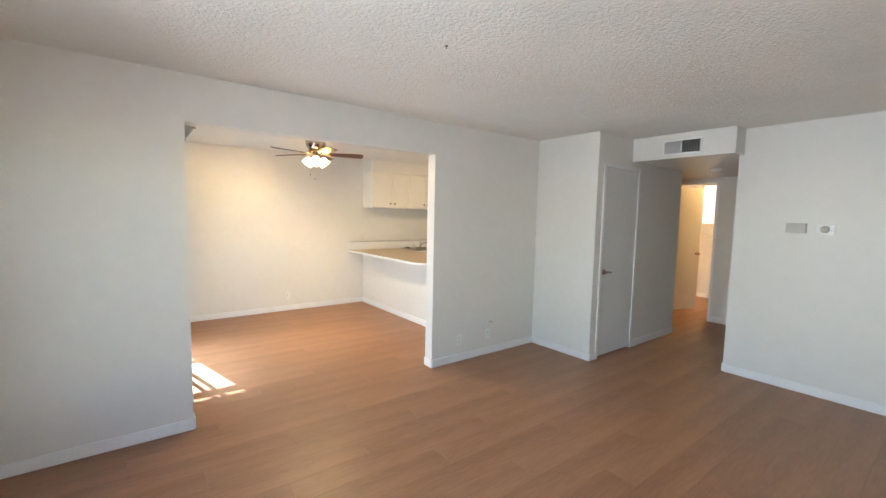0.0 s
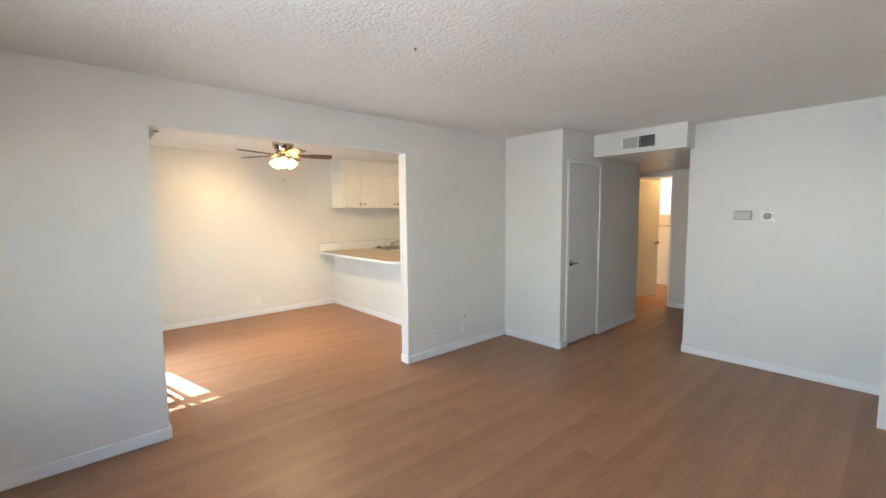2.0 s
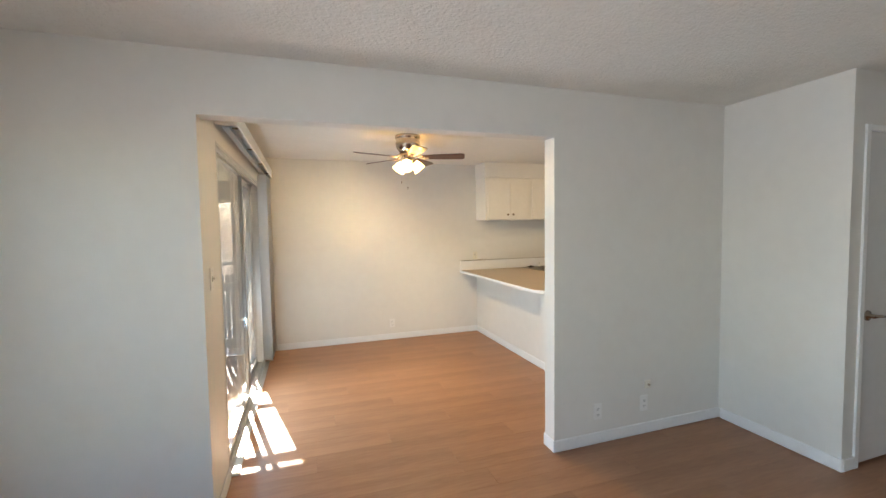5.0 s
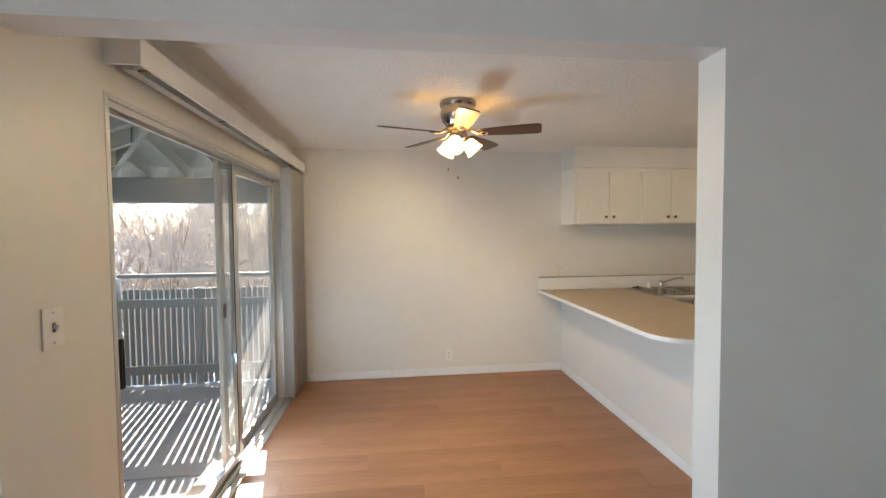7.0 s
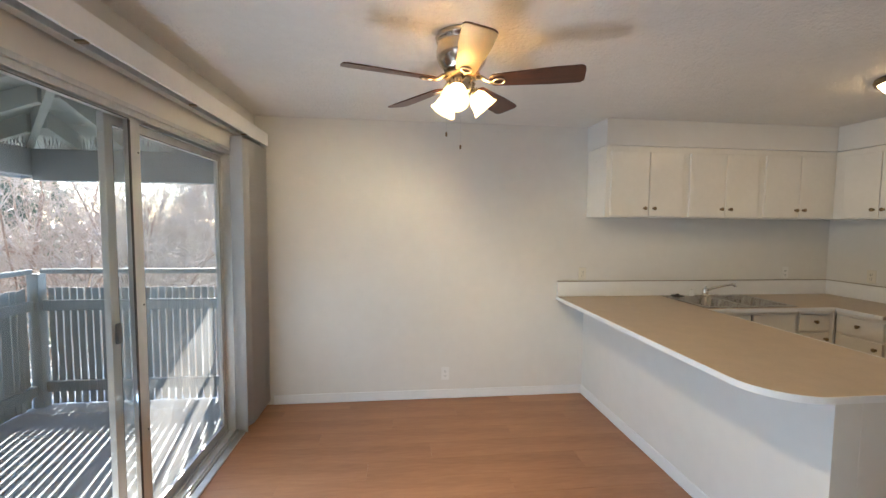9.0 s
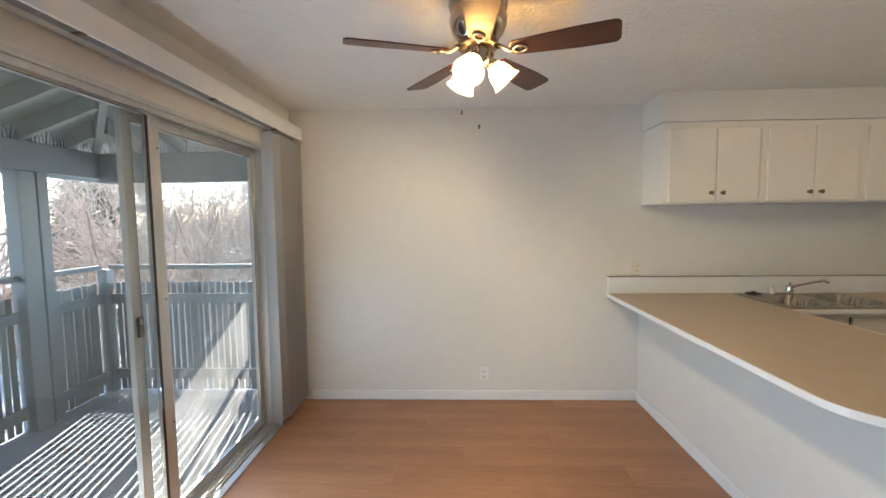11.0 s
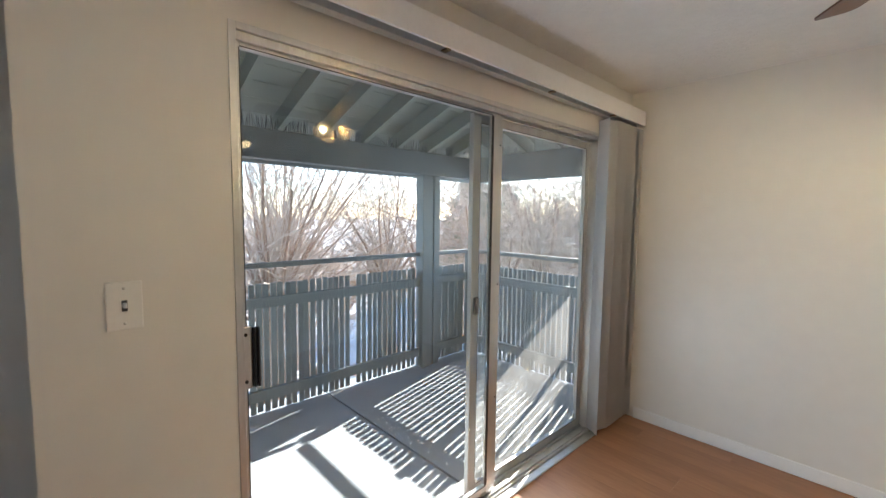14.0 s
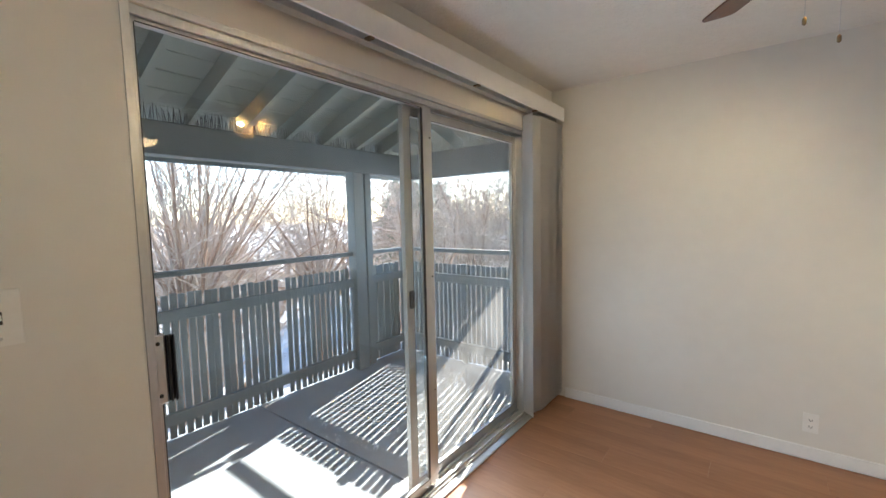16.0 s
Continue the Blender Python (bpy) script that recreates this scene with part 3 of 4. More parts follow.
for a in (8, -112, 128):
    aim = pose(0, 0, -0.238, 0, 0, a) @ pose(0.05, 0, 0, 0, 138, 0)
    part("lamp_arm", tube([(-0.03, 0, -0.02), (0.0, 0, -0.005), (0.0, 0, 0.012)], 0.010, 8), NICKEL, fan).matrix_basis = aim
    s = part("shade", lathe(SHADE_P, 28), SHADE, fan, "lit frosted bell glass shade")
    s.matrix_basis = aim @ pose(0, 0, 0.008)
    part("fitter", lathe([(0.0, -0.004), (0.026, -0.004), (0.028, 0.01), (0.024, 0.012)], 20), NICKEL, s)
    lamp = bpy.data.lights.new("fan_bulb", "POINT")
    lamp.energy, lamp.color, lamp.shadow_soft_size = FAN_W, (1.0, 0.77, 0.44), 0.022
    lo = new("fan_bulb", lamp)
    lo.matrix_world = pose(1.765, 4.785, H) @ aim @ pose(0, 0, 0.06)
for x, y, z in ((-0.07, -0.015, -0.435), (0.005, 0.045, -0.48)):
    part("pull_chain", tube([(x * 0.5, y * 0.5, -0.25), (x, y, -0.30), (x, y, z)], 0.0009, 5), ALU, fan)
    part("chain_pull", lathe([(0, -0.022), (0.005, -0.018), (0.005, -0.004), (0.002, 0.0), (0, 0.0)], 10, pose(x, y, z)), BRONZE, fan)

# ---- kitchen ----
solid("half_wall", boxes((3.15, 3.27, 4.235, 6.378, 0, 0.867)), PAINT, "white painted half wall under the breakfast counter", "half wall", "structure")
skirting("baseboard_counter", [(3.137, 3.149, 4.235, 6.366)])
ct = thing("countertop", (0, 0, 0), "tan laminate U-shaped countertop with a white edge", "countertop")
outline = [(2.893, 6.376)] + [(x + 0.001, y + 0.001) for x, y in rounded(3.12, 4.45, 0.23, 180, 270, 10)] + [(3.86, 4.221), (3.86, 5.76), (4.97, 5.76), (4.97, 5.43), (5.596, 5.43), (5.596, 6.376), (4.2805, 6.376)]
cutout = [(4.2805, 6.325), (4.66, 6.325), (4.66, 5.80), (3.885, 5.80), (3.885, 6.325), (4.28, 6.325), (4.28, 6.376)]
part("top", prism(outline + cutout, 0.868, 0.895), COUNTER, ct)
edge = [(2.886, 6.376)] + rounded(3.12, 4.45, 0.234, 180, 270, 10) + [(3.864, 4.216)]
bm = bmesh.new()
ring = [[bm.verts.new((x, y, z)) for x, y in edge] for z in (0.868, 0.8965)]
inn = [[bm.verts.new((x + (0.004 if k < 11 else 0), y + (0.004 if k > 4 else 0), z)) for k, (x, y) in enumerate(edge)] for z in (0.868, 0.8965)]
for k in range(len(edge) - 1):
    bm.faces.new((ring[0][k], ring[0][k + 1], ring[1][k + 1], ring[1][k]))
    bm.faces.new((inn[0][k + 1], inn[0][k], inn[1][k], inn[1][k + 1]))
    bm.faces.new((ring[1][k], ring[1][k + 1], inn[1][k + 1], inn[1][k]))
    bm.faces.new((ring[0][k + 1], ring[0][k], inn[0][k], inn[0][k + 1]))
part("edge_band", bm, COUNTEREDGE, ct, "white laminate edge band")
part("edge_band", boxes((3.861, 3.866, 4.22, 5.755, 0.868, 0.8965), (3.866, 4.97, 5.753, 5.758, 0.868, 0.8965), (4.963, 4.969, 5.43, 5.753, 0.868, 0.8965)), COUNTEREDGE, ct, "white laminate edge band")
part("backsplash", boxes((2.893, 5.596, 6.358, 6.379, 0.896, 1.03), (5.576, 5.598, 5.43, 6.358, 0.896, 1.03), bev=0.002), COUNTEREDGE, ct, "white laminate backsplash")
part("splash_cap", boxes((2.893, 5.596, 6.356, 6.379, 1.031, 1.034), (5.574, 5.598, 5.43, 6.356, 1.031, 1.034)), BRONZE, ct, "dark seam along the backsplash top")

sk = thing("kitchen_sink", (4.27, 6.06, 0.896), "double-bowl stainless steel kitchen sink", "sink")
bm = boxes((-0.40, 0.40, 0.21, 0.27, 0.0, 0.008), (-0.40, 0.40, -0.27, -0.23, 0.0, 0.008), (-0.40, -0.36, -0.23, 0.21, 0, 0.008), (0.36, 0.40, -0.23, 0.21, 0, 0.008), (-0.02, 0.02, -0.23, 0.21, 0.0, 0.008), bev=0.002)
part("rim", bm, STEEL, sk)
for x0, x1 in ((-0.36, -0.02), (0.02, 0.36)):
    bm = bmesh.new()
    rings = []
    for inset, z in ((0.0, 0.004), (0.006, -0.01), (0.014, -0.14), (0.035, -0.16), (0.12, -0.165)):
        c = 0.035
        ring = []
        for qx, qy, a0 in ((x1 - inset - c, 0.21 - inset - c, 0), (x0 + inset + c, 0.21 - inset - c, 90), (x0 + inset + c, -0.23 + inset + c, 180), (x1 - inset - c, -0.23 + inset + c, 270)):
            ring += rounded(qx, qy, c, a0, a0 + 90, 4)
        rings.append([bm.verts.new((x, y, z)) for x, y in ring])
    for ra, rb in zip(rings, rings[1:]):
        for k in range(len(ra)):
            bm.faces.new((ra[k], ra[(k + 1) % len(ra)], rb[(k + 1) % len(ra)], rb[k])).smooth = True
    bm.faces.new(rings[-1])
    bmesh.ops.recalc_face_normals(bm, faces=bm.faces)
    part("bowl", bm, STEEL, sk, "brushed steel bowl")
    part("drain", lathe([(0, 0.004), (0.03, 0.003), (0.042, 0.002), (0.042, 0.0)], 20, pose((x0 + x1) / 2, -0.01, -0.1645)), CHROME, sk)
fc = thing("kitchen_faucet", (4.27, 6.295, 0.904), "chrome kitchen faucet with a swung spout", "faucet")
part("base_plate", boxes((-0.11, 0.11, -0.028, 0.028, 0, 0.014), bev=0.006, seg=2), CHROME, fc)
part("body", lathe([(0.026, 0.014), (0.026, 0.05), (0.022, 0.062), (0.012, 0.068), (0, 0.069)], 20), CHROME, fc)
part("spout", tube([(0.0, -0.01, 0.05), (0.03, -0.06, 0.078), (0.068, -0.14, 0.112), (0.095, -0.19, 0.13), (0.104, -0.205, 0.128), (0.106, -0.208, 0.112)], [0.012, 0.011, 0.010, 0.010, 0.011, 0.012]), CHROME, fc)
part("lever", tube([(0, 0, 0.065), (-0.02, -0.03, 0.085), (-0.03, -0.05, 0.09)], [0.008, 0.007, 0.006], 8), CHROME, fc)
cup = thing("sink_sprayer", (4.135, 6.295, 0.904), "clear plastic soap cap on the sink deck", "sprayer")
part("cap", lathe([(0.022, 0), (0.024, 0.01), (0.02, 0.05), (0.012, 0.056), (0, 0.056)], 16), ACRYLIC, cup)
st = thing("sink_strainer", (3.98, 6.27, 0.905), "black rubber sink stopper lying on the rim", "sink stopper")
part("disc", lathe([(0, 0.022), (0.012, 0.022), (0.014, 0.012), (0.05, 0.01), (0.056, 0.003), (0.05, 0.0), (0, 0.0)], 20), BLACK, st)


def knob_at(x, y, z, rz, parent):
    k = part("knob", lathe([(0, 0), (0.010, 0), (0.008, 0.006), (0.006, 0.012), (0.014, 0.017), (0.015, 0.024), (0.008, 0.028), (0, 0.028)], 14), BRONZE, parent, "antique brass knob")
    k.matrix_basis = pose(x, y, z, 90, 0, 0) if rz == 0 else pose(x, y, z, 0, -90, 0)
    return k


def wall_cabinet(x0, x1, splits, knobs):
    """One upper unit on the back wall: carcass, lipped doors, knobs."""
    c = thing("wall_cabinet", (x0, 6.05, 1.605), "cream painted upper kitchen cabinet with brass knobs", "cabinet", "upper cabinets")
    w = x1 - x0
    part("body", boxes((0.0, w, 0.0, 0.326, 0.0, 0.575)), CABINET, c)
    for a, b in splits:
        d = part("door", boxes((a - x0, b - x0, -0.018, -0.0005, 0.012, 0.528), bev=0.004, seg=2), CABINET, c, "cream lipped cabinet door")
        kx = [k for k in knobs if a < k < b]
        for k in kx:
            knob_at(k - x0, -0.018, 0.073, 0, d)
    return c


wall_cabinet(3.15, 3.845, [(3.185, 3.512), (3.518, 3.81)], (3.475, 3.557))
wall_cabinet(3.845, 4.525, [(3.872, 4.193), (4.197, 4.492)], (4.156, 4.236))
wall_cabinet(4.525, 5.235, [(4.56, 4.883), (4.887, 5.19)], (4.85, 4.922))
for y1, y0 in ((5.995, 5.40), (5.39, 4.79)):
    c = thing("wall_cabinet", (5.235, y0, 1.605), "cream painted upper kitchen cabinet on the side wall", "cabinet", "upper cabinets")
    L = y1 - y0
    part("body", boxes((0.0, 0.362, 0.0, L if y1 < 5.9 else 0.975, 0.0, 0.575)), CABINET, c)
    for a, b, k in ((0.02, L / 2 - 0.003, L / 2 - 0.035), (L / 2 + 0.003, L - 0.03, L / 2 + 0.035)):
        d = part("door", boxes((-0.018, -0.0005, a, b, 0.012, 0.528), bev=0.004, seg=2), CABINET, c, "cream lipped cabinet door")
        knob_at(-0.018, k, 0.073, 1, d)
solid("soffit_kitchen", boxes((3.142, 5.597, 6.038, 6.378, 2.183, H - 0.002), (5.222, 5.597, 3.335, 6.036, 2.183, H - 0.002)), PAINT, "off-white painted soffit above the kitchen cabinets", "soffit", "structure")


def base_unit(at, w, rz, drawers, label, top=0.867):
    """A base unit whose front faces its own -y."""
    c = thing("base_cabinet", at, label, "cabinet", "base cabinets", rz=rz)
    part("body", boxes((0.0, w, 0.02, 0.58, 0.09, top)), CABINET, c)
    part("front_rail", boxes((0.0, w, 0.002, 0.0195, 0.836, 0.866)), CABINET, c)
    part("toe_kick", boxes((0.0, w, 0.08, 0.56, 0.0, 0.09)), CABINET, c)
    n = max(1, round(w / 0.42))
    for k in range(n):
        a, b = w * k / n + 0.012, w * (k + 1) / n - 0.012
        if drawers:
            d = part("drawer", boxes((a, b, 0.0, 0.0195, 0.70, 0.835), bev=0.003), CABINET, c, "cream drawer front")
            knob_at((a + b) / 2, 0.0, 0.775, 0, d)
        dd = part("door", boxes((a, b, 0.0, 0.0195, 0.11, 0.685 if drawers else 0.835), bev=0.003), CABINET, c)
        knob_at(b - 0.04 if k % 2 == 0 else a + 0.04, 0.0, 0.63, 0, dd)
    return c


base_unit((3.875, 5.79, 0), 0.80, 0, False, "cream painted sink base cabinet", 0.70)
base_unit((4.685, 5.79, 0), 0.295, 0, True, "cream painted corner base cabinet with a drawer")
base_unit((4.995, 5.775, 0), 0.345, -90, True, "cream painted base cabinet with a drawer")
fl = thing("corner_filler", (4.98, 5.775, 0.0), "cream painted filler strip at the cabinet corner", "filler strip")
part("strip", boxes((0.0, 0.022, 0.0, 0.04, 0.09, 0.867)), CABINET, fl)
pn = thing("peninsula_cabinet", (3.272, 4.235, 0), "white painted cabinet run behind the half wall", "cabinet")
part("body", boxes((0.0, 0.56, 0.02, 2.13, 0.0, 0.867)), CABINET, pn)
part("end_panel", boxes((0.0, 0.56, 0.0, 0.019, 0.0, 0.867), bev=0.001), PAINT, pn, "white end panel")
rg = thing("kitchen_range", (4.965, 4.66, 0), "white kitchen range with a black control strip", "range")
part("body", boxes((0.02, 0.62, 0.0, 0.755, 0.0, 0.90), bev=0.004), WHITEPLASTIC, rg)
part("oven_door", boxes((0.0, 0.0195, 0.02, 0.735, 0.2, 0.76), bev=0.004), WHITEPLASTIC, rg, "white enamel oven door")
part("handle", boxes((-0.04, -0.02, 0.06, 0.70, 0.79, 0.81), (-0.025, 0.002, 0.07, 0.09, 0.745, 0.805), (-0.025, 0.002, 0.67, 0.69, 0.745, 0.805), bev=0.003), BLACK, rg, "black oven handle")
part("control_strip", boxes((0.005, 0.0195, 0.02, 0.735, 0.83, 0.885), bev=0.002), BLACK, rg, "black control strip")
part("cooktop", boxes((0.02, 0.62, 0.0, 0.755, 0.901, 0.912), bev=0.003), BLACK, rg, "black cooktop")
kl = thing("kitchen_light", (4.36, 4.92, H), "lit round frosted ceiling light with a brass rim", "ceiling light")
part("dome", lathe([(0, -0.10), (0.06, -0.095), (0.12, -0.07), (0.15, -0.03)], 28), DOME, kl, "lit frosted glass dome")
part("rim", lathe([(0.152, -0.034), (0.165, -0.03), (0.17, -0.015), (0.165, -0.001), (0, -0.001)], 28), BRONZE, kl, "brass rim")

# ---- balcony ----
DECK = -0.12
XF, YE = -1.665, 6.80
solid("balcony_floor", boxes((-1.85, 0.198, 3.33, 4.978, DECK - 0.15, DECK), (-1.85, 0.198, 4.996, 6.95, DECK - 0.15, DECK), (-1.85, 0.198, 4.97, 5.01, DECK - 0.15, DECK - 0.03)), SLAB,
      "grey painted balcony deck with one seam", "balcony floor", "structure")
solid("wall_outside", boxes((0.186, 0.198, 3.40, 3.653, DECK, 3.0), (0.186, 0.198, 5.947, 6.95, DECK, 3.0), (0.186, 0.198, 3.653, 5.947, 2.047, 3.0), (0.186, 0.198, 3.653, 5.947, DECK, -0.004), (-1.85, 0.198, 3.335, 3.40, DECK, 3.0)), STUCCO,
      "grey stucco outer wall round the patio door", "wall", "structure")
solid("building_base", boxes((WX - 0.12, 0.075, -2.32, 3.33, -2.9, -0.02), (0.075, 9.05, -2.32, 6.5, -2.9, -0.02)), STUCCO, "plain stucco storey below", "wall", "structure")

bmod = thing("balcony_beam", (XF, 0, 1.915), "grey painted timber eave beam", "beam", "eave beams")
part("timber", boxes((-0.05, 0.05, 3.41, YE + 0.05, 0.0, 0.225), bev=0.004), GREYWOOD, bmod)
bend = thing("balcony_beam", (0, YE, 1.875), "grey painted timber end beam", "beam", "eave beams")
part("timber", boxes((XF + 0.052, 0.18, -0.05, 0.05, 0.0, 0.265), bev=0.004), GREYWOOD, bend)
post = thing("balcony_post", (XF, 6.11, DECK), "grey painted square timber balcony post", "post")
part("shaft", boxes((-0.06, 0.06, -0.085, 0.05, 0.0, 2.033), bev=0.005), GREYWOOD, post)
# same paint as the shaft; set off so the gap's shade makes a dark band
part("shaft_strip", boxes((-0.055, 0.04, 0.082, 0.165, 0.0, 2.033), bev=0.004), GREYWOOD, post, "second strip of the post across a shaded gap")
cp = thing("balcony_post", (XF, YE, DECK), "short grey corner post under the handrail", "post")
part("shaft", boxes((-0.045, 0.045, -0.045, 0.045, 0.0, 1.19), bev=0.004), GREYWOOD, cp)

slat_mesh = finish("slat", boxes((-0.006, 0.006, -0.0225, 0.0225, 0, 1.05), bev=0.002), GREYWOOD)
fs = thing("balcony_fence", (XF, 0, DECK), "grey painted slatted balcony fence with a wide gap", "fence", "balcony fence")
y = 3.44
while y < 6.74:
    if not (5.225 < y < 5.285) and not (6.03 < y < 6.25):
        s = new("slat", slat_mesh)
        s.parent = fs
        s.matrix_basis = pose(-0.04 + random.uniform(-0.002, 0.002), y + random.uniform(-0.005, 0.005), 0.012 + random.uniform(-0.008, 0.004), random.uniform(-0.35, 0.35), 0, 0)
    y += 0.0565 if y < 5.2 else 0.0605 if y < 6.1 else 0.0505
for y0, y1 in ((3.41, 6.045), (6.23, 6.755)):
    part("rail", boxes((-0.029, 0.008, y0, y1, 0.87, 0.955), bev=0.004), GREYWOOD, fs)
    part("rail", boxes((-0.029, 0.008, y0, y1, 0.115, 0.205), bev=0.004), GREYWOOD, fs)
    part("handrail", boxes((-0.03, 0.01, y0, y1, 1.19, 1.232), bev=0.006, seg=2), GREYWOOD, fs, "painted metal handrail")
thin_slat = finish("slat", boxes((-0.008, 0.008, -0.0235, 0.0235, 0, 1.05), bev=0.002), GREYWOOD)
fe = thing("balcony_fence", (0, YE, DECK), "grey painted slatted fence across the balcony end", "fence", "balcony fence")
x = XF + 0.085
while x < 0.16:
    s = new("slat", thin_slat)
    s.parent = fe
    s.matrix_basis = pose(x, 0.04 + random.uniform(-0.002, 0.002), 0.012 + random.uniform(-0.006, 0.004), 0, random.uniform(-0.3, 0.3), 90)
    x += 0.0612
part("rail", boxes((XF + 0.047, 0.184, -0.008, 0.029, 0.86, 0.955), bev=0.004), GREYWOOD, fe)
part("rail", boxes((XF + 0.047, 0.184, -0.008, 0.029, 0.13, 0.225), bev=0.004), GREYWOOD, fe)
part("handrail", boxes((XF + 0.047, 0.184, -0.02, 0.02, 1.19, 1.232), bev=0.006, seg=2), GREYWOOD, fe, "painted metal handrail")
part("centre_stud", boxes((-0.86, -0.79, 0.0, 0.03, 0.0, 1.07), bev=0.003), GREYWOOD, fe)

# roof: two slopes that meet on a hip from the corner
SLOPE = 0.35
ZB = 2.142
roof = thing("balcony_roof", (0, 0, 0), "grey painted board-and-rafter balcony roof with a hip", "roof", kind="structure")


def rafter(p, q, w=0.042, d=0.14):
    """A timber from p to q, which give the middle of its lower edge; plumb sides."""
    p, q = Vector(p), Vector(q)
    along = (q - p)
    side = Vector((along.y, -along.x, 0)).normalized() * w / 2
    bm = bmesh.new()
    r = [[bm.verts.new(c + s + Vector((0, 0, h))) for s, h in ((-side, 0), (side, 0), (side, d), (-side, d))] for c in (p, q)]
    for k in range(4):
        bm.faces.new((r[0][k], r[0][(k + 1) % 4], r[1][(k + 1) % 4], r[1][k]))
    bm.faces.new(r[0][::-1])
    bm.faces.new(r[1])
    bmesh.ops.recalc_face_normals(bm, faces=bm.faces)
    return bm


XT, YT = -2.40, 7.62
HX = 0.17
for k in range(9):
    y = 3.805 + 0.385 * k
    if y > 6.6:
        break
    xe = min(HX, XF + (YE - y) - 0.05)
    part("rafter", rafter((XF - 0.10, y, ZB - 0.10 * SLOPE), (xe, y, ZB + SLOPE * (xe - XF))), ROOFWOOD, roof)
for x in (-1.28, -0.895, -0.51, -0.125, 0.14):
    ye = max(3.5, YE - (x - XF) + 0.05)
    part("rafter", rafter((x, YE + 0.10, ZB - 0.10 * SLOPE), (x, ye, ZB + SLOPE * (YE - ye))), ROOFWOOD, roof)
part("hip_rafter", rafter((XF - 0.08, YE + 0.08, ZB - 0.08 * SLOPE), (HX, YE - (HX - XF), ZB + SLOPE * (HX - XF)), 0.05, 0.14), ROOFWOOD, roof)


def roof_boards():
    """Sheathing in courses with open joints, on both slopes, cut along the hip."""
    bm = bmesh.new()
    step, gap, th = 0.185, 0.007, 0.02

    def quad(pts):
        lo = [bm.verts.new(p) for p in pts]
        hi = [bm.verts.new((p[0], p[1], p[2] + th)) for p in pts]
        bm.faces.new(lo)
        bm.faces.new(hi[::-1])
        for k in range(4):
            bm.faces.new((lo[k], hi[k], hi[(k + 1) % 4], lo[(k + 1) % 4]))

    x = XT - 0.05
    while x < HX:
        a, b = x, min(x + step - gap, HX + 0.01)
        za, zb = ZB + 0.142 + SLOPE * (a - XF), ZB + 0.142 + SLOPE * (b - XF)
        quad([(a, 3.3, za), (b, 3.3, zb), (b, YE - (b - XF), zb), (a, YE - (a - XF), za)])
        ya, yb = YE - (a - XF), YE - (b - XF)
        quad([(a, ya, za), (b, yb, zb), (HX + 0.01, yb, zb), (HX + 0.01, ya, za)])
        x += step
    bmesh.ops.recalc_face_normals(bm, faces=bm.faces)
    return bm


part("boards", roof_boards(), ROOFWOOD, roof, "grey painted roof boards with open joints")
bm = bmesh.new()
z0, z1 = ZB + 0.168 + SLOPE * (XT - 0.08 - XF), ZB + 0.168 + SLOPE * (HX - XF)
yo = YE - (XT - 0.08 - XF)
yi = YE - (HX - XF)
for h in (0.0, 0.03):
    A = [bm.verts.new(p) for p in ((XT - 0.08, 3.3, z0 + h), (HX + 0.01, 3.3, z1 + h), (HX + 0.01, yi, z1 + h), (XT - 0.08, yo, z0 + h))]
    B = [bm.verts.new(p) for p in ((XT - 0.08, yo, z0 + h), (HX + 0.01, yi, z1 + h), (HX + 0.01, yo, z0 + h))]
    bm.faces.new(A)
    bm.faces.new(B)
part("shingles", bm, SHINGLE, roof, "dark roof shingles")
solid("fascia", boxes((XT - 0.085, XT - 0.06, 3.3, YT + 0.08, 1.975, 2.045), (XT - 0.06, 0.18, YT + 0.055, YT + 0.08, 1.975, 2.045)), GREYWOOD, "grey painted eave fascia", "fascia", "structure")
solid("roof_main", boxes((0.075, 9.2, -2.5, 6.7, 3.0, 3.1)), SHINGLE, "dark shingled main roof", "roof", "structure")

sp = bmesh.new()
for y in np.arange(3.6, 6.78, 0.03):
    for dx, lean in ((0.02, 0.5), (-0.02, -0.5), (0.0, 0.0)):
        if random.random() < 0.8:
            p = Vector((XF + dx, y, 2.142))
            tip = p + Vector((0.10 * math.sin(lean) * 0.4, random.uniform(-0.012, 0.012), random.uniform(0.07, 0.12)))
            tube([p, tip], [0.0032, 0.0022], 3, sp)
box(sp, XF - 0.025, XF + 0.025, 3.6, 6.74, 2.1405, 2.146)
solid("bird_spikes", sp, WIRE, "dark wire bird spikes along the beam top", "bird spikes", "stuff")
sp = bmesh.new()
for x in np.arange(XF + 0.1, 0.15, 0.03):
    for dy in (0.02, -0.02, 0.0):
        if random.random() < 0.8:
            p = Vector((x, YE + dy, 2.142))
            tube([p, p + Vector((random.uniform(-0.012, 0.012), dy, random.uniform(0.07, 0.12)))], [0.0032, 0.0022], 3, sp)
box(sp, XF + 0.06, 0.17, YE - 0.025, YE + 0.025, 2.1405, 2.146)
solid("bird_spikes", sp, WIRE, "dark wire bird spikes along the end beam", "bird spikes", "stuff")

# ---- outdoors ----
G = -2.9
solid("ground", boxes((-400, 400, -400, 400, G - 0.2, G)), EARTH, "pale sunlit bare ground", "ground", "structure")
solid("pavement", boxes((-30, -7.5, -10, 40, G + 0.002, G + 0.02)), ASPHALTPALE, "worn pale paving beyond the trees", "pavement", "structure")


